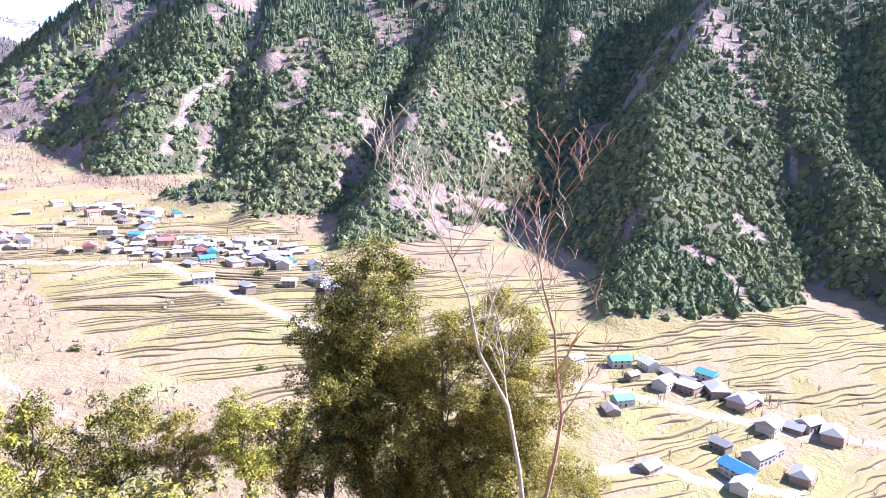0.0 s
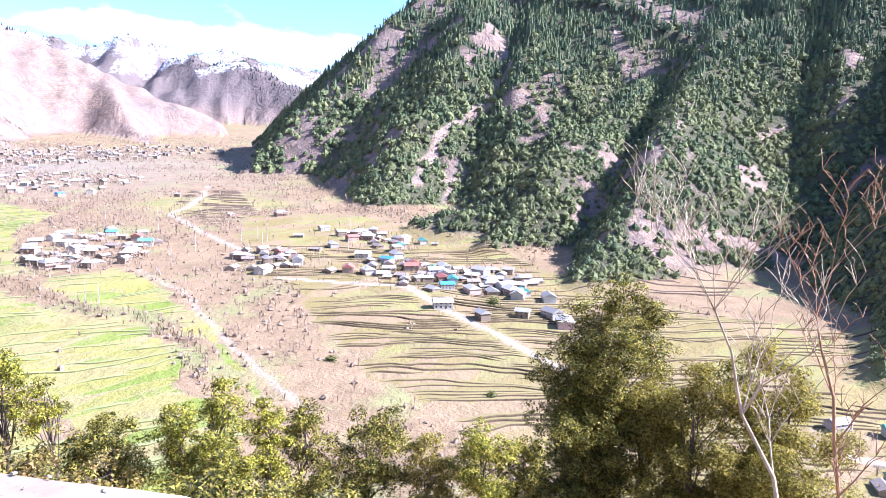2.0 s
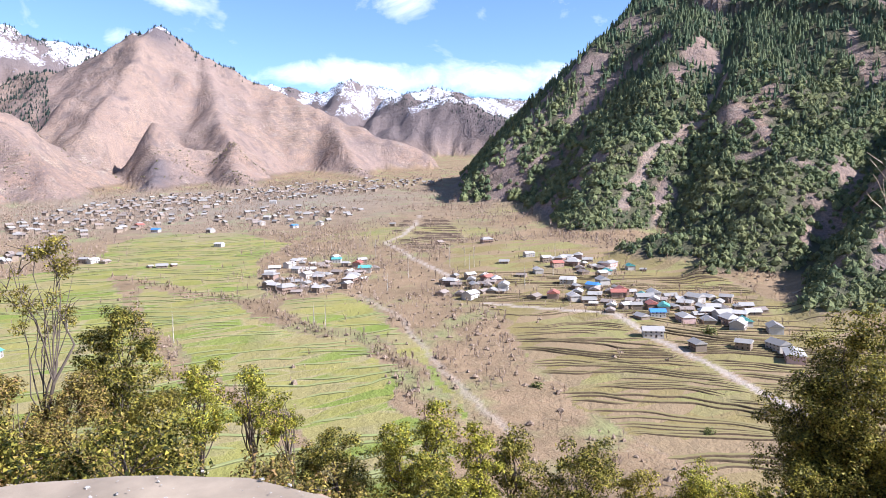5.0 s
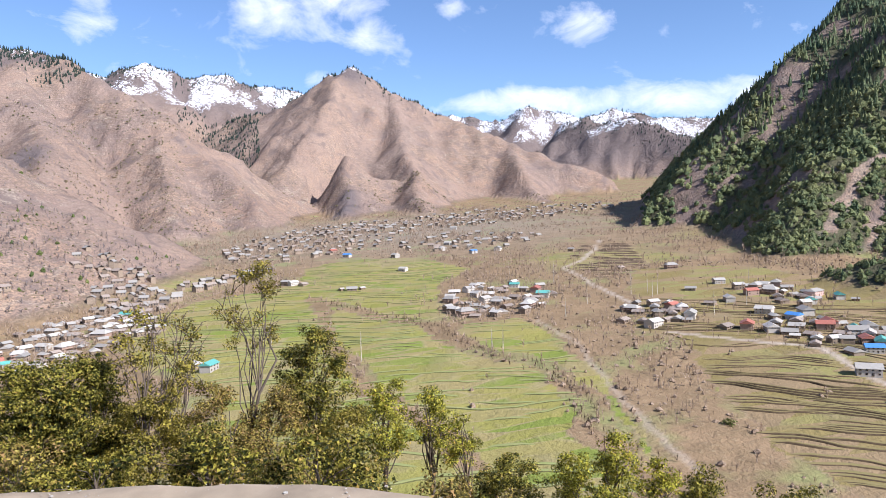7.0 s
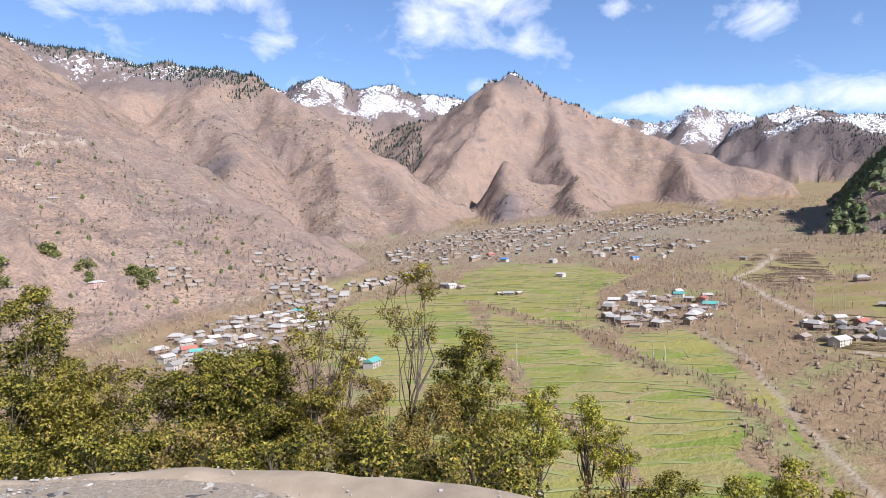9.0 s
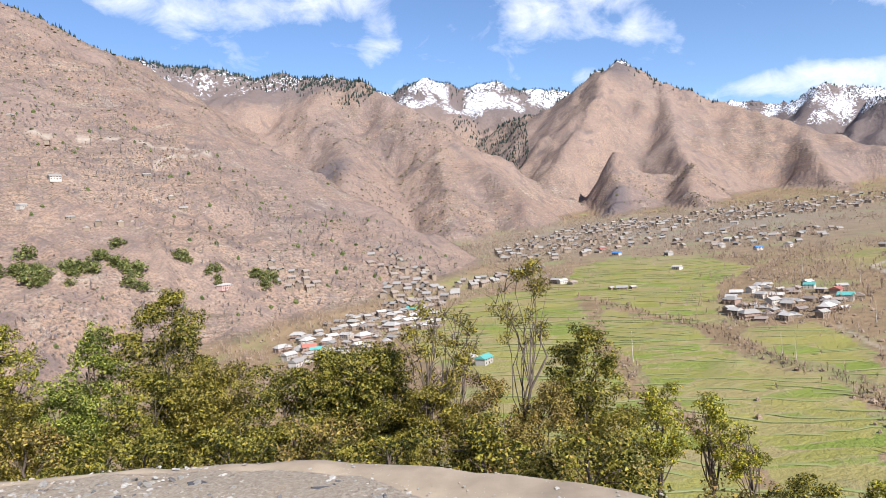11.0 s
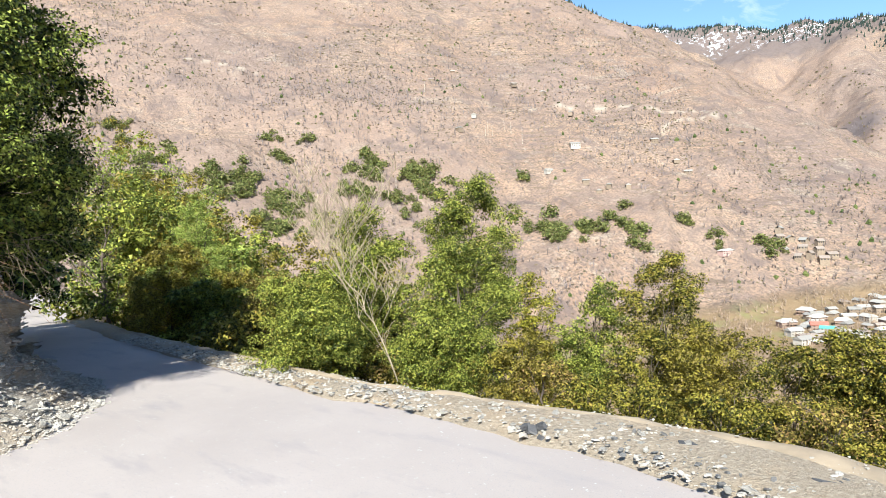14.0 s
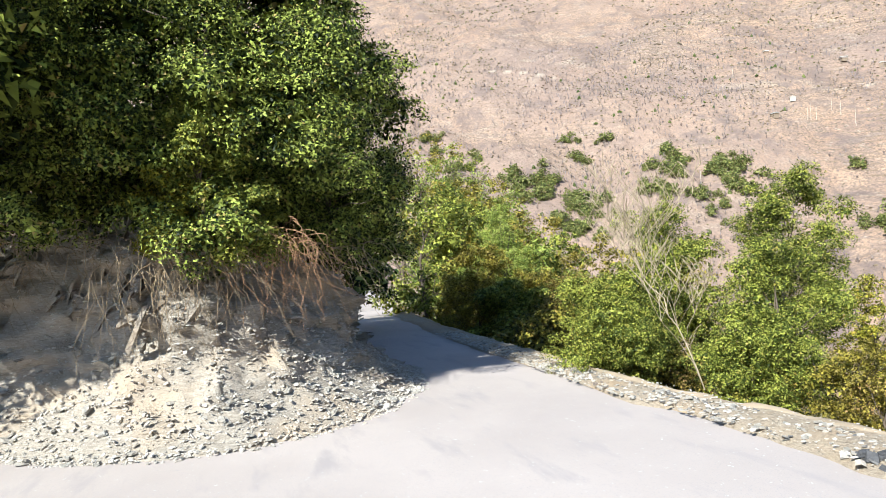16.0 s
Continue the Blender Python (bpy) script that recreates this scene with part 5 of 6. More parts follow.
def build_woods():
    rng = np.random.default_rng(71)
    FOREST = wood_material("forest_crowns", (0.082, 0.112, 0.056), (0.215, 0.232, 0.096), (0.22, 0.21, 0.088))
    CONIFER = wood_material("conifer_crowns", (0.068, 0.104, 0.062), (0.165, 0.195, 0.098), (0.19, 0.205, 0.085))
    PINE = wood_material("pine_crowns", (0.022, 0.036, 0.034), (0.05, 0.066, 0.05), (0.045, 0.062, 0.042))
    SCRUB = wood_material("scrub", (0.10, 0.10, 0.045), (0.20, 0.16, 0.09), (0.22, 0.15, 0.10))
    GREEN = wood_material("hillside_bushes", (0.06, 0.085, 0.03), (0.15, 0.165, 0.055), (0.13, 0.15, 0.05))
    TWIG = wood_material("winter_twigs", (0.27, 0.195, 0.14), (0.48, 0.37, 0.27), (0.38, 0.275, 0.19), 0.1, 0.8)
    POPLAR = wood_material("poplar_twigs", (0.42, 0.36, 0.28), (0.58, 0.52, 0.43), (0.5, 0.42, 0.33), 0.2)
    round_ = [tufted(rng, 0.0, 9) for _ in range(14)]
    spire = [bush_shape(rng, 1.0) for _ in range(10)]
    pine = [tufted(rng, 1.0, 5) for _ in range(12)]
    small = [bush_shape(rng) for _ in range(10)]
    # the forest across the valley
    x, y = polar(rng, 84000, -106, -26.5, 300, 1750)
    z = levels(x, y)
    d = woods(x, y, z)
    keep = rng.random(len(x)) < np.clip((d - 0.12) * 1.6, 0.13 * (turn_of(x, y) < -29) * (z - valley_floor(x, y) > 14), 0.62)
    x, y, z = x[keep], y[keep], z[keep]
    r = np.hypot(x, y)
    slim = (z > 105 + 45 * rng.normal(size=len(x))) | (rng.random(len(x)) < 0.06)
    w = (2.9 + 3.4 * rng.random(len(x)) ** 1.6) * np.clip(r / 750, 0.85, 1.5)
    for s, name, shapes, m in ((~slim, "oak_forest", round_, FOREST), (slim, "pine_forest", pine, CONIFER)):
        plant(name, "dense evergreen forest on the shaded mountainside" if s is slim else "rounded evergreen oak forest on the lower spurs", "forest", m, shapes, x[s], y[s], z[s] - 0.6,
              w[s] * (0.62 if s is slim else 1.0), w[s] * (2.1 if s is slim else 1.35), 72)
    # single shrubs and trees on the bare slopes
    x, y = polar(rng, 62000, -28, 104, 180, 1900)
    z = levels(x, y)
    up = (z - valley_floor(x, y) > 9) & (turn_of(x, y) > -26) & (rough(x, y, 150, 3, 64) + 0.9 * rng.random(len(x)) > 0.45)
    x, y, z = x[up], y[up], z[up]
    s = rng.random(len(x))
    far = np.clip(np.hypot(x, y) / 900, 0.6, 1.8)
    a = s < 0.42
    plant("hillside_scrub", "low brown and olive scrub dotting the dry slopes", "scrub", SCRUB, small, x[a], y[a], z[a] - 0.2, (0.7 + 1.7 * rng.random(a.sum()) ** 2.5) * far[a], (0.8 + 1.3 * rng.random(a.sum())) * far[a], 73)
    fans = [fan(rng, 18, 0.018) for _ in range(8)]
    stout = [fan(rng, 12, 0.04) for _ in range(8)]
    GREY_TWIG = wood_material("grey_twigs", (0.17, 0.135, 0.12), (0.33, 0.275, 0.25), (0.25, 0.20, 0.175), 0.2, 0.75)
    b = (s > 0.42) & (s < 0.97)
    plant("hillside_bare_trees", "leafless grey trees scattered over the brown slopes", "bare trees", GREY_TWIG, stout, x[b], y[b], z[b] - 0.3, 4.0 + 3.5 * rng.random(b.sum()), 3.5 + 4 * rng.random(b.sum()), 74)
    c = (s > 0.965) & (np.hypot(x, y) < 1200)
    plant("hillside_evergreens", "dark evergreen bushes on the dry slopes", "bushes", GREEN, small, x[c], y[c], z[c] - 0.3, 1.6 + 1.5 * rng.random(c.sum()), 2.5 + 2.5 * rng.random(c.sum()), 75)
    # the brushy shoulder of the near slope
    x, y = polar(rng, 30000, 30, 104, 240, 1150)
    z = levels(x, y)
    up = (z - valley_floor(x, y) > 12) & (rough(x, y, 90, 4, 66) + 0.8 * rng.random(len(x)) > 0.35)
    x, y, z = x[up], y[up], z[up]
    RUSSET = wood_material("russet_brush", (0.14, 0.095, 0.07), (0.26, 0.19, 0.14), (0.17, 0.14, 0.075), 0.4)
    b = rng.random(len(x)) < 0.55
    plant("russet_brush", "low russet brush on the near dry slope", "scrub", RUSSET, small, x[b], y[b], z[b] - 0.25, 0.7 + 1.5 * rng.random(b.sum()) ** 2, 0.6 + 0.9 * rng.random(b.sum()), 84)
    MAUVE = wood_material("mauve_twigs", (0.20, 0.165, 0.155), (0.36, 0.305, 0.29), (0.28, 0.23, 0.21), 0.2, 0.8)
    plant("slope_coppice", "greyish leafless coppice on the near slope", "bare trees", MAUVE, stout, x[~b], y[~b], z[~b] - 0.2, 3.2 + 3.5 * rng.random((~b).sum()), 3 + 4.5 * rng.random((~b).sum()), 85)
    # thickets by the stream and round the villages
    x = np.concatenate([rng.uniform(-260, 560, 56000), rng.uniform(150, 1000, 14000)])
    y = np.concatenate([rng.uniform(120, 1650, 56000), rng.uniform(1250, 2250, 14000)])
    z = levels(x, y)
    one, two = cover(x, y, z)
    share = one[:, 2] * np.clip(1.1 - y / 2600, 0.3, 1) * 1.0 + 0.035 * one[:, 1] * (y > 230) + 0.012 * one[:, 0]
    keep = (rng.random(len(x)) < share * np.clip(0.55 + 0.9 * rough(x, y, 70, 3, 65), 0.05, 1)) & (z - valley_floor(x, y) < 14)
    x, y, z = x[keep], y[keep], z[keep]
    tall = (2.4 + 5.5 * rng.random(len(x)) ** 2.4) * np.clip(0.6 + y / 900, 0.8, 1.2)
    plant("stream_thicket", "leafless willow and poplar thicket along the stream", "thicket", TWIG, fans, x, y, z - 0.2, tall * 1.05, tall, 76)
    b = rng.random(len(x)) < 0.45
    plant("stream_scrub", "brown brush along the stream banks", "scrub", wood_material("stream_brush", (0.20, 0.145, 0.10), (0.38, 0.285, 0.20), (0.30, 0.215, 0.145), 0.3, 0.6), small, x[b] + rng.normal(0, 3, b.sum()), y[b] + rng.normal(0, 3, b.sum()), z[b] - 0.2, 0.8 + 1.4 * rng.random(b.sum()) ** 2, 0.8 + 1.4 * rng.random(b.sum()), 77)
    # dark brush on the gully's banks
    gx, gy, gnx, gny = walk_line(GULLY, 1.6)
    e = rng.normal(0, 4.5, len(gx))
    gx, gy = gx + gnx * e, gy + gny * e
    plant("gully_brush", "dark bare brush on the eroded gully banks", "brush", wood_material("gully_twigs", (0.09, 0.06, 0.04), (0.19, 0.13, 0.09), (0.15, 0.10, 0.065)), fans, gx, gy, levels(gx, gy) - 0.2, 3.0 + 2.0 * rng.random(len(gx)), 2.2 + 2.0 * rng.random(len(gx)), 78)
    # trees along the crests
    X, Y = [], []
    for line, k in ((RIDGES[11][0][:5], 220), (RIDGES[14][0][:6], 1100), (RIDGES[17][0][1:8], 240), (RIDGES[21][0], 1500), (RIDGES[22][0], 900), (RIDGES[23][0], 700)):
        px, py, qx, qy = walk_line([p[:2] for p in line], 4.0)
        i = rng.integers(0, len(px), k)
        e = rng.normal(0, 14 if k < 300 else 42, k) + (0 if k < 300 else -18)
        X.append(px[i] + qx[i] * e)
        Y.append(py[i] + qy[i] * e)
    px, py = polar(rng, 1100, 2.5, 8.5, 2150, 2900)
    x, y = np.concatenate(X + [px]), np.concatenate(Y + [py])
    plant("crest_pines", "dark pines along the mountain crests", "pines", PINE, spire, x, y, levels(x, y) - 1, 2.2 + 2 * rng.random(len(x)), 7 + 6 * rng.random(len(x)), 79)
    # bare fruit trees among the village houses
    X, Y = [], []
    for cx, cy, wx, wy, k in ((-155, 505, 60, 92, 420), (-140, 640, 45, 60, 200), (150, 515, 55, 70, 240), (318, 300, 42, 46, 170), (288, 345, 40, 46, 150), (340, 440, 34, 60, 170), (232, 418, 30, 46, 130), (245, 20, 45, 55, 110), (40, 1080, 140, 250, 500), (240, 1280, 300, 140, 500)):
        X.append(cx + wx * 0.6 * rng.normal(size=k))
        Y.append(cy + wy * 0.6 * rng.normal(size=k))
    x, y = np.concatenate(X), np.concatenate(Y)
    tall = (3.0 + 4.5 * rng.random(len(x)) ** 1.5) * np.clip(0.7 + y / 1500, 0.8, 1.4)
    plant("village_trees", "leafless brown fruit trees among the village houses", "bare trees", TWIG, fans, x, y, levels(x, y) - 0.2, tall * 1.0, tall, 88)
    # poplars
    slender = []
    for _ in range(5):
        V, F = fan(rng, 26)
        slender.append((V * (0.35, 0.35, 1.0), F))
    px = np.array([-582, -578, -581, -578, -569, -547, -534, -712, 261, 258, 266, 250, 106, 110, 32, -18, 190, 214, 300, 338, 205, 176, 262.0])
    py = np.array([561, 568, 564, 588, 590, 585, 394, 579, 485, 472, 479, 490, 378, 369, 382, 432, 610, 560, 420, 470, 470, 440, 400.0])
    for i in range(len(px)):
        V, F = slender[i % 5]
        ob = thing("poplar", "tall pale leafless poplar in the fields", "tree", "poplars", (px[i], py[i], level(px[i], py[i]) - 0.2), 40.0 * i)
        part("branchwork", mesh_of("branchwork", V * (5, 5, 15 + 4 * (i % 3)), F, False, POPLAR), ob)
        part("trunk", mesh_of("trunk", *tubes([[(0, 0, 0, 0.28), (0.1, 0, 6, 0.2), (0, 0.1, 13, 0.07)]], 6), True, POPLAR), ob)
    # groups of evergreens on the near slope and in the fields
    spots = []
    for cx, cy, wide in ((-590, 406, 17), (-526, 428, 24), (-554, 429, 17), (-597, 382, 8), (-693, 348, 9), (-670, 376, 7), (-657, 340, 9), (-575, 302, 15), (-545, 357, 15), (-554, 378, 11), (-507, 388, 15), (-542, 277, 20), (-411, 460, 15), (-390, 458, 12), (-375, 474, 10), (-494, 525, 4), (-349, 509, 15), (-363, 514, 10), (-328, 558, 6), (-298, 561, 8),
                         (-364, 484, 5), (-387, 546, 4), (-754, 207, 13), (-617, 257, 20), (-636, 280, 16), (-607, 283, 16), (-559, 293, 13), (-539, 276, 12), (-627, 186, 20), (-594, 190, 18), (-689, 218, 12), (-700, 243, 6), (-268, 586, 9)):
        for _ in range(max(2, int(wide * 0.7))):
            spots.append((cx + 0.75 * wide * rng.normal(), cy + 0.55 * wide * rng.normal(), 3.0 + 4.4 * rng.random() ** 1.3 + 0.06 * wide))
    crowns, trunk = [], mesh_of("trunk", *tubes([[(0, 0, 0, 0.05), (0.02, 0.02, 0.9, 0.02)]], 5), True, BARK)
    for i in range(8):
        lr = np.random.default_rng(800 + i)
        lobes = crown_lobes(lr, 0.15, 1.35, 0.9, 16)
        crowns.append(mesh_of("crown", *full_crown(lr, lobes, 520, 0.165, shell=(0.5, 1.05), clump=0.22), False, LEAF["hill"]))
    for i, (bx, by, w) in enumerate(spots + [(160, 236, 2.2), (187, 170, 1.9), (280, 255, 3.5)]):
        ob = thing("evergreen_tree", "rounded dark evergreen oak on the brown slope" if bx < 0 else "small dark cypress standing in the fields", "tree", "hillside evergreens", (bx, by, level(bx, by) - 0.3), 77.0 * i, w)
        for key, me in (("trunk", trunk), ("crown", crowns[i % 8])):
            part(key, me, ob)


build_woods()


# ---- terrace walls in the fields ----
def join(*pieces):
    V, F, k = [], [], 0
    for v, f in pieces:
        V.append(v)
        F.append(f + k)
        k += len(v)
    return np.concatenate(V), np.concatenate(F)


def build_terraces(name, label, mat, ring_list, way, gaps, first, last, spacing, seed, tall=0.95, skip=-0.35):
    """Long low earth banks along the contours."""
    rng = np.random.default_rng(seed)
    vx, vy = way
    ux, uy = vy, -vx
    runs = []
    v = first
    while v < last:
        u = np.arange(-420, 420, 2.2)
        w = v + 15 * rough(u, np.full(len(u), v), 120, 2, seed) + 3.2 * rough(u, np.full(len(u), v * 3.0), 26, 3, seed + 4)
        x, y = ux * u + vx * w, uy * u + vy * w
        ok = np.zeros(len(u), bool)
        for ring in ring_list:
            ok |= inside(x, y, ring)
        ok &= grain(u, np.full(len(u), v * 7.0), gaps, seed + 9) > skip
        for line in LANES:
            ok &= along(x, y, line)[0] > 3
        z = levels(x, y)
        ok &= z - valley_floor(x, y) < 9
        h = tall * (0.55 + 0.75 * np.clip(0.5 + 0.5 * grain(u, np.full(len(u), v * 5.0), 60, seed + 12), 0, 1))
        cuts = np.nonzero(np.diff(np.concatenate([[0], ok.astype(int), [0]])))[0].reshape(-1, 2)
        for a, b in cuts:
            if b - a < 5:
                continue
            n = b - a
            taper = np.minimum(1, np.minimum(np.arange(n), np.arange(n)[::-1]) / 3)
            rows = []
            for off, up in ((-0.55, -0.25), (-0.3, 0.75), (0.05, 1.0), (2.4, 0.35), (5.0, -0.2)):
                rows.append(np.stack([x[a:b] + vx * off, y[a:b] + vy * off, z[a:b] + (h[a:b] * up if up > 0 else up) * taper], -1))
            runs.append(ribbon(rows))
        v += spacing * (0.55 + 0.9 * rng.random())
    # the longest banks are pieces of their own, the short ones one mesh
    runs.sort(key=lambda run: -len(run[0]))
    owner = thing(name, label, "terraces")
    for V, F in runs[:220]:
        part("terrace_bank", mesh_of("terrace_bank", V, F, True, mat), owner)
    if runs[220:]:
        part("bank_rest", mesh_of("bank_rest", *join(*runs[220:]), True, mat), owner)["kind"] = "stuff"


def terrace_material(name, face, top_a, top_b):
    m, n = material(name)
    at = n.add("ShaderNodeTexCoord").outputs["Object"]
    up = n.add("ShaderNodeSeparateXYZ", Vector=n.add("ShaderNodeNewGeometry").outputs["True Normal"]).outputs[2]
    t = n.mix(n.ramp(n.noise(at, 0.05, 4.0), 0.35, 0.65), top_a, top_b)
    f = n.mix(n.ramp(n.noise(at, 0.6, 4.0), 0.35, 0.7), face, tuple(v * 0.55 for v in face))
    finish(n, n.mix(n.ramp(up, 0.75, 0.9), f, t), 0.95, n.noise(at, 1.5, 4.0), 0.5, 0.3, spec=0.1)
    return m


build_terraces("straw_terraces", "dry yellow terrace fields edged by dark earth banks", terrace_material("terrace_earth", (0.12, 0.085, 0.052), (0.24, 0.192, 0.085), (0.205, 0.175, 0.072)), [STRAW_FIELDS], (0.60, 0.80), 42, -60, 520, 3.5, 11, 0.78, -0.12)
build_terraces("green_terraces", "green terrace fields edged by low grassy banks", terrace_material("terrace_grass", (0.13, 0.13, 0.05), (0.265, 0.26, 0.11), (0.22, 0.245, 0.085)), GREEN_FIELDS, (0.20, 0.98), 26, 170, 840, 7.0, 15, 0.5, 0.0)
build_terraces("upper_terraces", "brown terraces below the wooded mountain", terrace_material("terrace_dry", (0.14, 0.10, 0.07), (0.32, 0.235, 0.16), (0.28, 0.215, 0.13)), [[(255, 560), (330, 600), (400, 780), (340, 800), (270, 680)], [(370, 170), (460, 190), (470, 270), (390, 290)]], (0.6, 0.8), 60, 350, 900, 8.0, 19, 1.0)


# ---- houses ----
TIN = plain("white_tin", (0.54, 0.50, 0.44), 0.75, 0.14, 0.8, tint=0.8, spec=0.3)
BLUE_TIN = plain("blue_tin", (0.10, 0.28, 0.62), 0.45, 0.15, 0.8, tint=0.3)
RED_TIN = plain("red_tin", (0.46, 0.17, 0.12), 0.5, 0.2, 0.8, tint=0.4)
GREEN_TIN = plain("green_tin", (0.14, 0.42, 0.36), 0.45, 0.15, 0.8, tint=0.4)
RUST_TIN = plain("rusted_tin", (0.37, 0.30, 0.245), 0.7, 0.3, 1.2, tint=0.5)
WHITE_WALL = plain("whitewash", (0.56, 0.51, 0.44), 0.85, 0.12, 0.6, tint=0.5)
BRICK = plain("brick_wall", (0.37, 0.26, 0.20), 0.9, 0.2, 1.5, tint=0.4)
MUD = plain("mud_wall", (0.30, 0.23, 0.165), 0.95, 0.2, 1.0, tint=0.5)
PINK_WALL = plain("pink_wall", (0.62, 0.42, 0.36), 0.85, 0.12, 0.6, tint=0.3)
WOODEN = plain("brown_wood", (0.22, 0.15, 0.10), 0.75, 0.3, 3.0)
GLASS = plain("dark_panes", (0.035, 0.04, 0.05), 0.12, 0.1, 3.0, spec=0.6)


def box_arrays(x0, x1, y0, y1, z0, z1):
    V = np.array([(x, y, z) for z in (z0, z1) for x, y in ((x0, y0), (x1, y0), (x1, y1), (x0, y1))], float)
    F = np.array([(0, 3, 2, 1), (4, 5, 6, 7), (0, 1, 5, 4), (1, 2, 6, 5), (2, 3, 7, 6), (3, 0, 4, 7)])
    return V, F


def gable_roof(w, d, h, rise, over=0.6, thick=0.14, hip=0.0):
    """Two or four tin slopes with eaves; hip pulls the ends of the ridge in."""
    x, y = w / 2 + over, d / 2 + over
    drop = rise * over / (d / 2)
    V = np.array([(-x, -y, h - drop), (x, -y, h - drop), (x, y, h - drop), (-x, y, h - drop), (-x + hip, 0, h + rise), (x - hip, 0, h + rise)])
    V = np.concatenate([V, V - [0, 0, thick]])
    F = [(0, 1, 5, 4), (2, 3, 4, 5), (7, 6, 10, 11), (9, 8, 11, 10), (0, 6, 7, 1), (2, 8, 9, 3), (1, 7, 8, 2), (3, 9, 6, 0), (1, 2, 5, 5), (3, 0, 4, 4)]
    return V, [f if f[2] != f[3] else f[:3] for f in F]


def poly_mesh(name, V, F, mat):
    me = bpy.data.meshes.new(name)
    me.from_pydata([tuple(v) for v in V], [], [tuple(f) for f in F])
    me.materials.append(mat)
    return me


def window_mesh(wide=0.9, tall=1.15):
    """A framed window, its panes set back behind the frame."""
    me = bpy.data.meshes.new("window")
    w, f = wide / 2, 0.09
    V, F = [], []
    for y, grow, low in ((0.05, f, f), (-0.07, f, f), (-0.07, 0.0, 0.0), (0.0, 0.0, 0.0)):
        V += [(-w - grow, y, -low), (w + grow, y, -low), (w + grow, y, tall + grow), (-w - grow, y, tall + grow)]
    for k in range(3):
        F += [(4 * k + i, 4 * k + (i + 1) % 4, 4 * k + 4 + (i + 1) % 4, 4 * k + 4 + i) for i in range(4)]
    F.append((12, 13, 14, 15))
    me.from_pydata(V, [], F)
    me.materials.append(WOODEN)
    me.materials.append(GLASS)
    me.polygons[len(F) - 1].material_index = 1
    return me


WINDOW, DOOR = window_mesh(), window_mesh(0.9, 1.95)


def house(w, d, storeys, rise, wall, roof, label, hip=0.0, porch=False, windows=3):
    """A village house on its base: walls with gables, tin roof, windows, a door, sometimes a porch."""
    ob = thing("house", label, "house", "village houses", (0, 0, 0))
    h = 2.7 * storeys
    V, F = box_arrays(-w / 2, w / 2, -d / 2, d / 2, -3.0, h)
    F = [tuple(f) for f in F]
    if hip < 0.5:
        V = np.concatenate([V, [(-w / 2, 0, h + rise - 0.16), (w / 2, 0, h + rise - 0.16)]])
        F = F[:1] + F[2:] + [(4, 7, 8), (5, 9, 6)]
        F += [(4, 8, 9, 5), (6, 9, 8, 7)]
    part("wall", poly_mesh("wall", V, F, wall), ob)
    part("roof", poly_mesh("roof", *gable_roof(w, d, h + 0.02, rise, hip=hip), roof), ob)
    for s in range(storeys):
        for side in (-1, 1):
            for i in range(windows):
                x = w * ((i + 0.5) / windows - 0.5)
                if s == 0 and i == windows // 2 and side == -1:
                    q = part("door", DOOR, ob)
                    q.matrix_basis = pose(x, -d / 2, 0.12)
                    continue
                q = part("window", WINDOW, ob)
                q.matrix_basis = pose(x, side * d / 2, 0.95 + 2.7 * s, 0, 0, 0 if side < 0 else 180)
    if porch:
        V, F = join(box_arrays(-w / 2, w / 2, -d / 2 - 1.5, -d / 2 - 0.003, 2.45, 2.6), *[box_arrays(x - 0.08, x + 0.08, -d / 2 - 1.45, -d / 2 - 1.29, -1.5, 2.45) for x in np.linspace(-w / 2 + 0.2, w / 2 - 0.2, 4)])
        part("porch", poly_mesh("porch", V, F, WOODEN), ob)
    return ob


KINDS = [
    house(11, 8, 2, 2.6, WHITE_WALL, TIN, "two-storey whitewashed house with a pale tin gable roof", windows=4),
    house(9, 7, 1, 2.2, MUD, TIN, "low mud-walled house with a pale tin roof"),
    house(12, 9, 2, 3.0, BRICK, TIN, "two-storey brick house with a hipped tin roof", hip=3.2, porch=True, windows=4),
    house(8, 6, 2, 2.0, MUD, TIN, "small two-storey house under a weathered tin roof"),
    house(11, 8, 2, 2.6, WHITE_WALL, BLUE_TIN, "two-storey whitewashed house with a bright blue tin roof", windows=4),
    house(10, 8, 2, 2.4, BRICK, RED_TIN, "brick house with a red tin roof"),
    house(10, 7, 2, 2.4, WHITE_WALL, GREEN_TIN, "whitewashed house with a green tin roof"),
    house(9, 7, 1, 2.0, MUD, RUST_TIN, "low house with a rusty brown tin roof"),
    house(15, 9, 2, 2.4, PINK_WALL, TIN, "long two-storey pink house with a tin roof", hip=2.5, windows=5),
    house(6, 4.5, 1, 1.4, WOODEN, TIN, "small wooden cowshed with a tin roof", windows=2),
]
placed = []


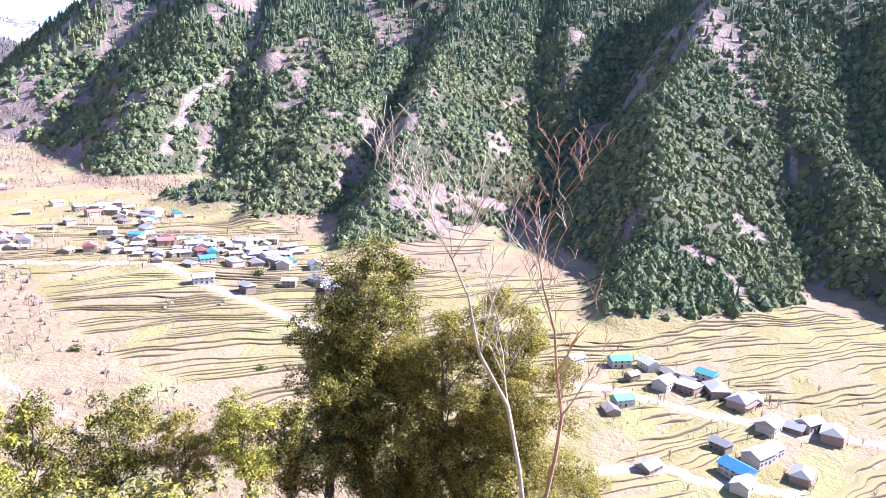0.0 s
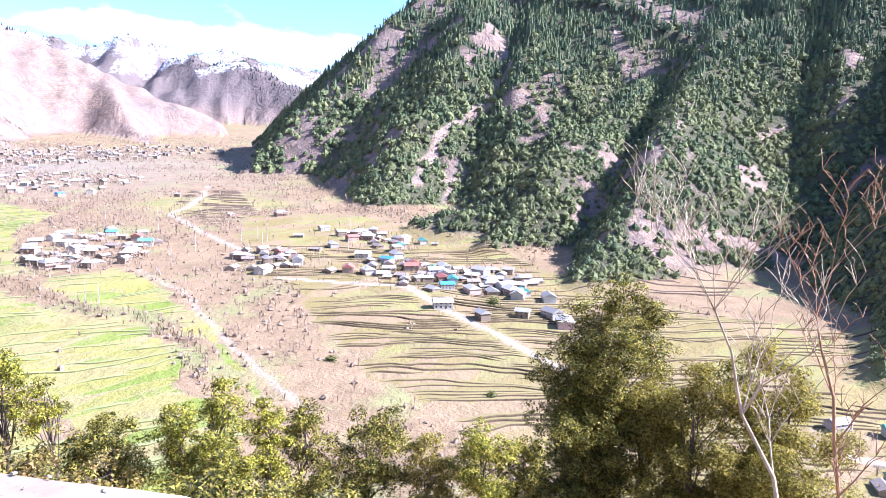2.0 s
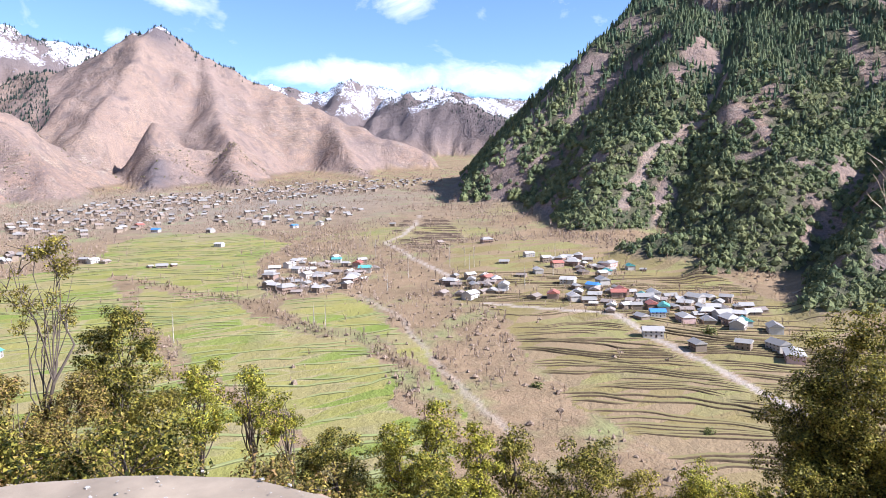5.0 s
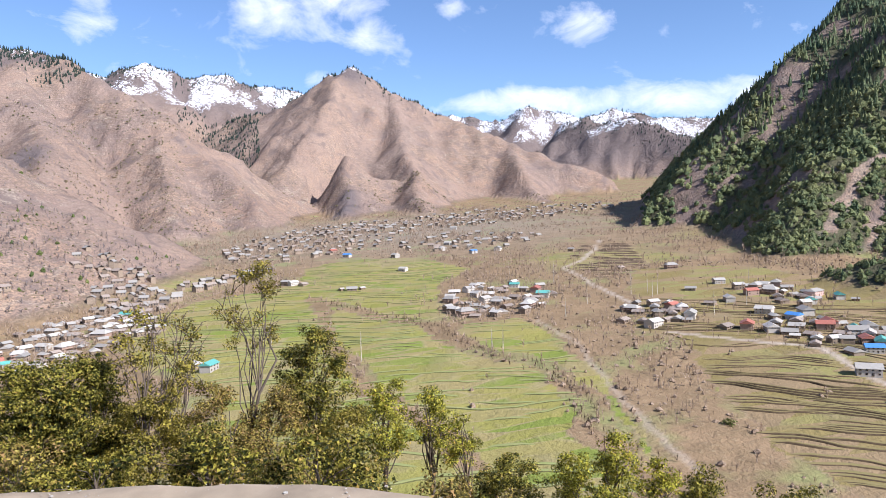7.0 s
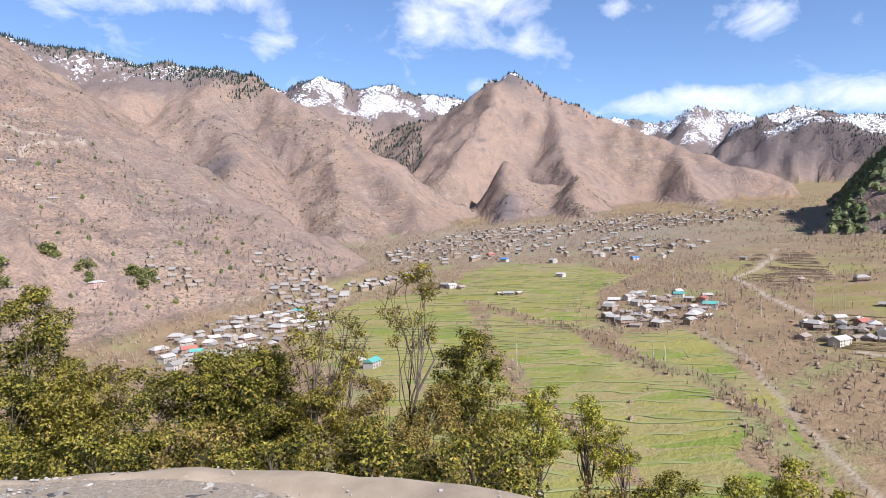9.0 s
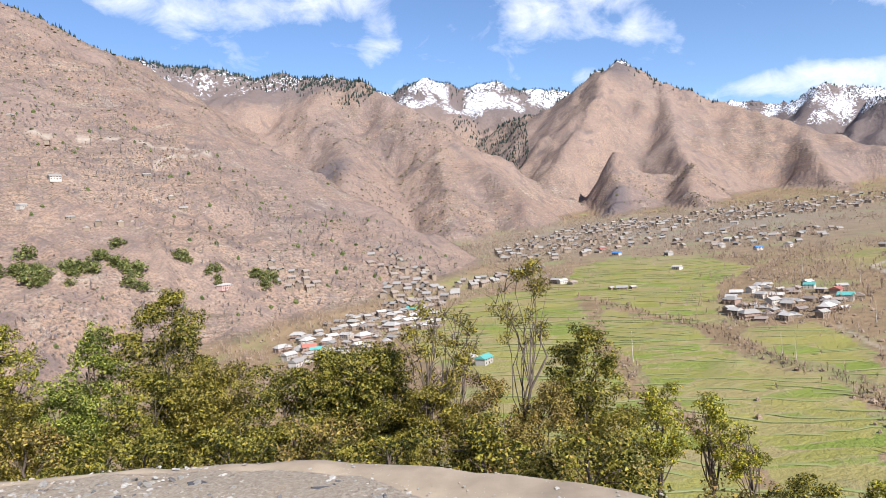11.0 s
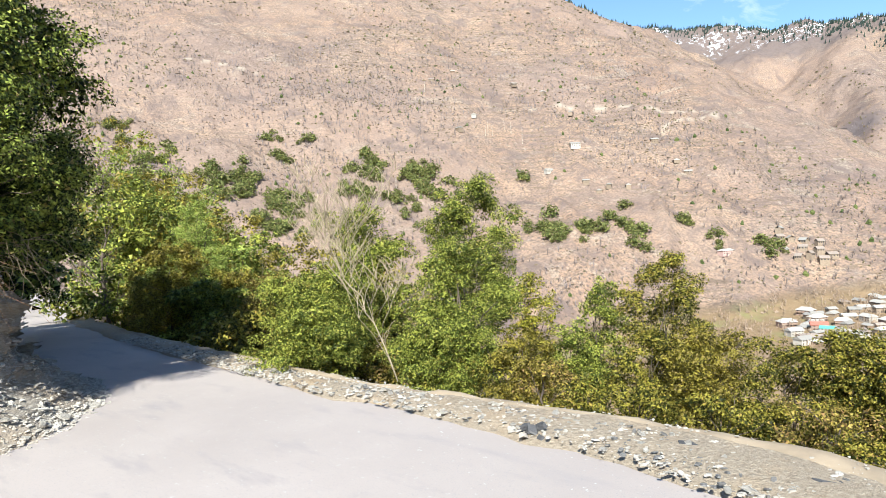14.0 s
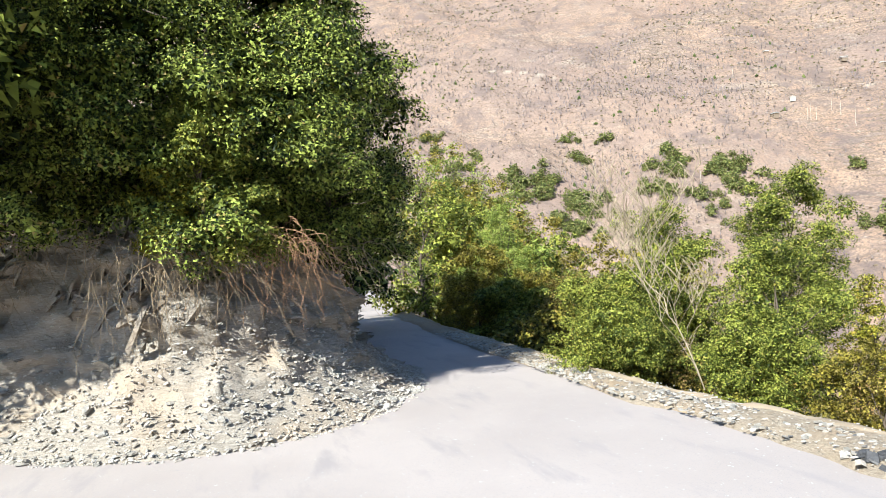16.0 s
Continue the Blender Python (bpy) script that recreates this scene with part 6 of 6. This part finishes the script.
def settle(spots, seed, kinds=None, scale=1.0):
    """Sets houses down: the places, and for each its kind (-1: any common one)."""
    rng = np.random.default_rng(seed)
    for spot in spots:
        x, y = spot[:2]
        kind = spot[2] if len(spot) > 2 else -1
        if kind < 0:
            kind = int(rng.choice([0, 1, 2, 3, 3, 1, 1, 7, 7, 7, 3, 9]))
        turn = float(rng.choice([-38, 52, -20, 70, -50, 35]) + rng.normal(0, 14))
        near = [q for q in placed if math.hypot(q[0] - x, q[1] - y) < 5]
        if near:
            continue
        placed.append((x, y))
        size = scale * (0.66 + 0.2 * rng.random())
        copy_thing(KINDS[kind], pose(x, y, level(x, y) + 0.25, 0, 0, turn) @ Matrix.Diagonal((1.12 * size, 1.08 * size, 0.82 * size, 1)))


settle([(328, 494, 0), (294, 479), (339, 463, 2), (347, 456), (360, 428, 8), (366, 411, 6), (370, 401), (297, 435, 0), (326, 466), (331, 452), (278, 429), (292, 391, 0), (286, 374), (297, 370, 4), (311, 377, 0), (258, 361, 5), (265, 349, 0), (247, 366, 7), (270, 340, 1), (275, 325, 1), (302, 347, 5)], 1)
settle([(213, 389, 0), (242, 442), (253, 441), (251, 420), (238, 416), (250, 407), (221, 424), (228, 411), (233, 396), (218, 438), (202, 408), (315, 332, 0), (322, 325), (302, 326, 0), (284, 314), (294, 311, 5), (283, 295, 4), (272, 296), (253, 267, 0), (337, 581, 2), (308, 748), (298, 606)], 2)
settle([(328, 310, 0), (336, 299), (322, 280), (343, 285), (333, 272), (304, 284, 1), (290, 281, 8), (256, 240, 3), (302, 255, 0), (309, 257, 6), (312, 241, 0), (276, 230, 3), (289, 221, 0), (283, 208, 8), (318, 268)], 3)
settle([(273, 58, 6), (277, 47, 0), (260, 50), (274, 38), (260, 38), (272, 31), (279, 25, 6), (266, 20, 2), (263, 30), (261, 11, 2), (269, 7), (247, 1, 0), (252, -6), (256, -11), (252, -18, 2), (222, 14, 3), (228, 0, 0), (221, 3, 0), (216, -9, 2), (196, 31, 1), (235, 48, 6), (227, 50), (264, 74, 0), (200, 6, 0), (207, 8, 4)], 4, scale=0.85)
settle([(114, 815, 0), (106, 705, 0), (37, 619, 9), (46, 615, 1), (55, 616, 9), (180, 857, 0), (199, 910, 0), (206, 802, 4), (246, 928), (240, 813, 0), (254, 1114), (259, 923), (60, 858, 4), (46, 914, 5), (-5, 670, 0), (-12, 676), (4, 662), (-289, 550, 8), (-50, 394, 6), (-58, 402)], 5)


def hamlet(count, cx, cy, rx, ry, turn, seed, pack=8.5):
    """Random places in an oval, not too near one another."""
    rng = np.random.default_rng(seed)
    out = []
    for _ in range(count * 30):
        a, q = rng.random() * 6.283, math.sqrt(rng.random())
        u, v = math.cos(a) * q * rx, math.sin(a) * q * ry
        x, y = cx + u * math.cos(turn) - v * math.sin(turn), cy + u * math.sin(turn) + v * math.cos(turn)
        if all(math.hypot(x - p[0], y - p[1]) > pack for p in out):
            out.append((x, y) if rng.random() < 0.96 else (x, y, int(rng.choice([4, 5, 6, 5, 6]))))
        if len(out) == count:
            break
    return out


settle([(-601, 537), (-495, 614, 0), (-484, 556, 0), (-440, 561), (-427, 565), (-421, 573), (-409, 588), (-445, 692), (-635, 724), (-680, 712), (-561, 689), (-404, 668), (-622, 581), (-386, 661), (-385, 775), (-760, 671), (-743, 617), (-683, 717)], 13)
settle(hamlet(20, 318, 292, 30, 34, -0.7, 51, 8.5), 14)
settle(hamlet(16, 288, 340, 26, 34, -0.5, 52, 9), 15)
settle(hamlet(16, 342, 440, 22, 44, -0.3, 53, 9), 16)
settle(hamlet(14, 232, 418, 20, 34, -0.3, 54, 8.5), 17)
settle(hamlet(48, 150, 515, 44, 62, -0.35, 21, 7.2), 6)
settle(hamlet(100, -152, 500, 54, 86, -0.15, 22, 6.6), 7)
for k in KINDS:
    for o in (*k.children_recursive, k):
        bpy.data.objects.remove(o)


def build_far_town():
    """The town at the head of the valley, too far to pick apart."""
    rng = np.random.default_rng(31)
    spots = hamlet(46, -140, 640, 36, 56, 0.2, 23, 6.8) + hamlet(24, -70, 730, 30, 64, -0.7, 24, 7.5) + hamlet(16, -250, 604, 24, 14, 0, 25) + hamlet(22, -175, 715, 38, 30, 0.3, 26) + hamlet(170, 40, 1080, 120, 240, -0.35, 41, 9) + hamlet(150, 240, 1280, 280, 130, 0.15, 42, 9) + hamlet(90, 480, 1400, 230, 150, 0.3, 43, 14) + hamlet(45, 230, 930, 110, 90, 0.3, 44, 14)
    groups = {0: ([], []), 1: ([], []), 2: ([], []), 3: ([], [])}
    for p in spots:
        x, y = p[:2]
        if any(math.hypot(q[0] - x, q[1] - y) < 9 for q in placed):
            continue
        w, d, h = 5 + 4.5 * rng.random(), 4 + 2.5 * rng.random(), 2.4 * rng.integers(1, 3)
        z = level(x, y)
        m = np.array(pose(x, y, z, 0, 0, float(rng.random() * 180)))
        rv, rf = gable_roof(w, d, h, 1.8, 0.4)
        rf = [f for f in rf if len(f) == 4]
        wv, wf = box_arrays(-w / 2, w / 2, -d / 2, d / 2, -2, h)
        gv, gf = [], []
        for i in range(3):
            for side in (-1, 1):
                v, f = box_arrays(w * (i - 1) / 3 - 0.5, w * (i - 1) / 3 + 0.5, side * d / 2 - 0.04, side * d / 2 + 0.04, h - 1.9, h - 0.8)
                gf.append(f + 8 * len(gv))
                gv.append(v)
        roof = 2 if rng.random() < 0.45 else 1
        for key, v, f in ((0, wv, wf), (roof, rv, np.array(rf)), (3, np.concatenate(gv), np.concatenate(gf))):
            vs, fs = groups[key]
            fs.append(f + sum(len(q) for q in vs))
            vs.append(v @ m[:3, :3].T + m[:3, 3])
    names = {0: ("walling", MUD), 1: ("roofing", TIN), 2: ("rusty_roofing", RUST_TIN), 3: ("glazing", GLASS)}
    town = thing("far_town", "crowded pale houses of the town up the valley", "town")
    for key, (vs, fs) in groups.items():
        part(names[key][0], mesh_of(names[key][0], np.concatenate(vs), np.concatenate(fs), False, names[key][1]), town)["kind"] = "stuff"


build_far_town()
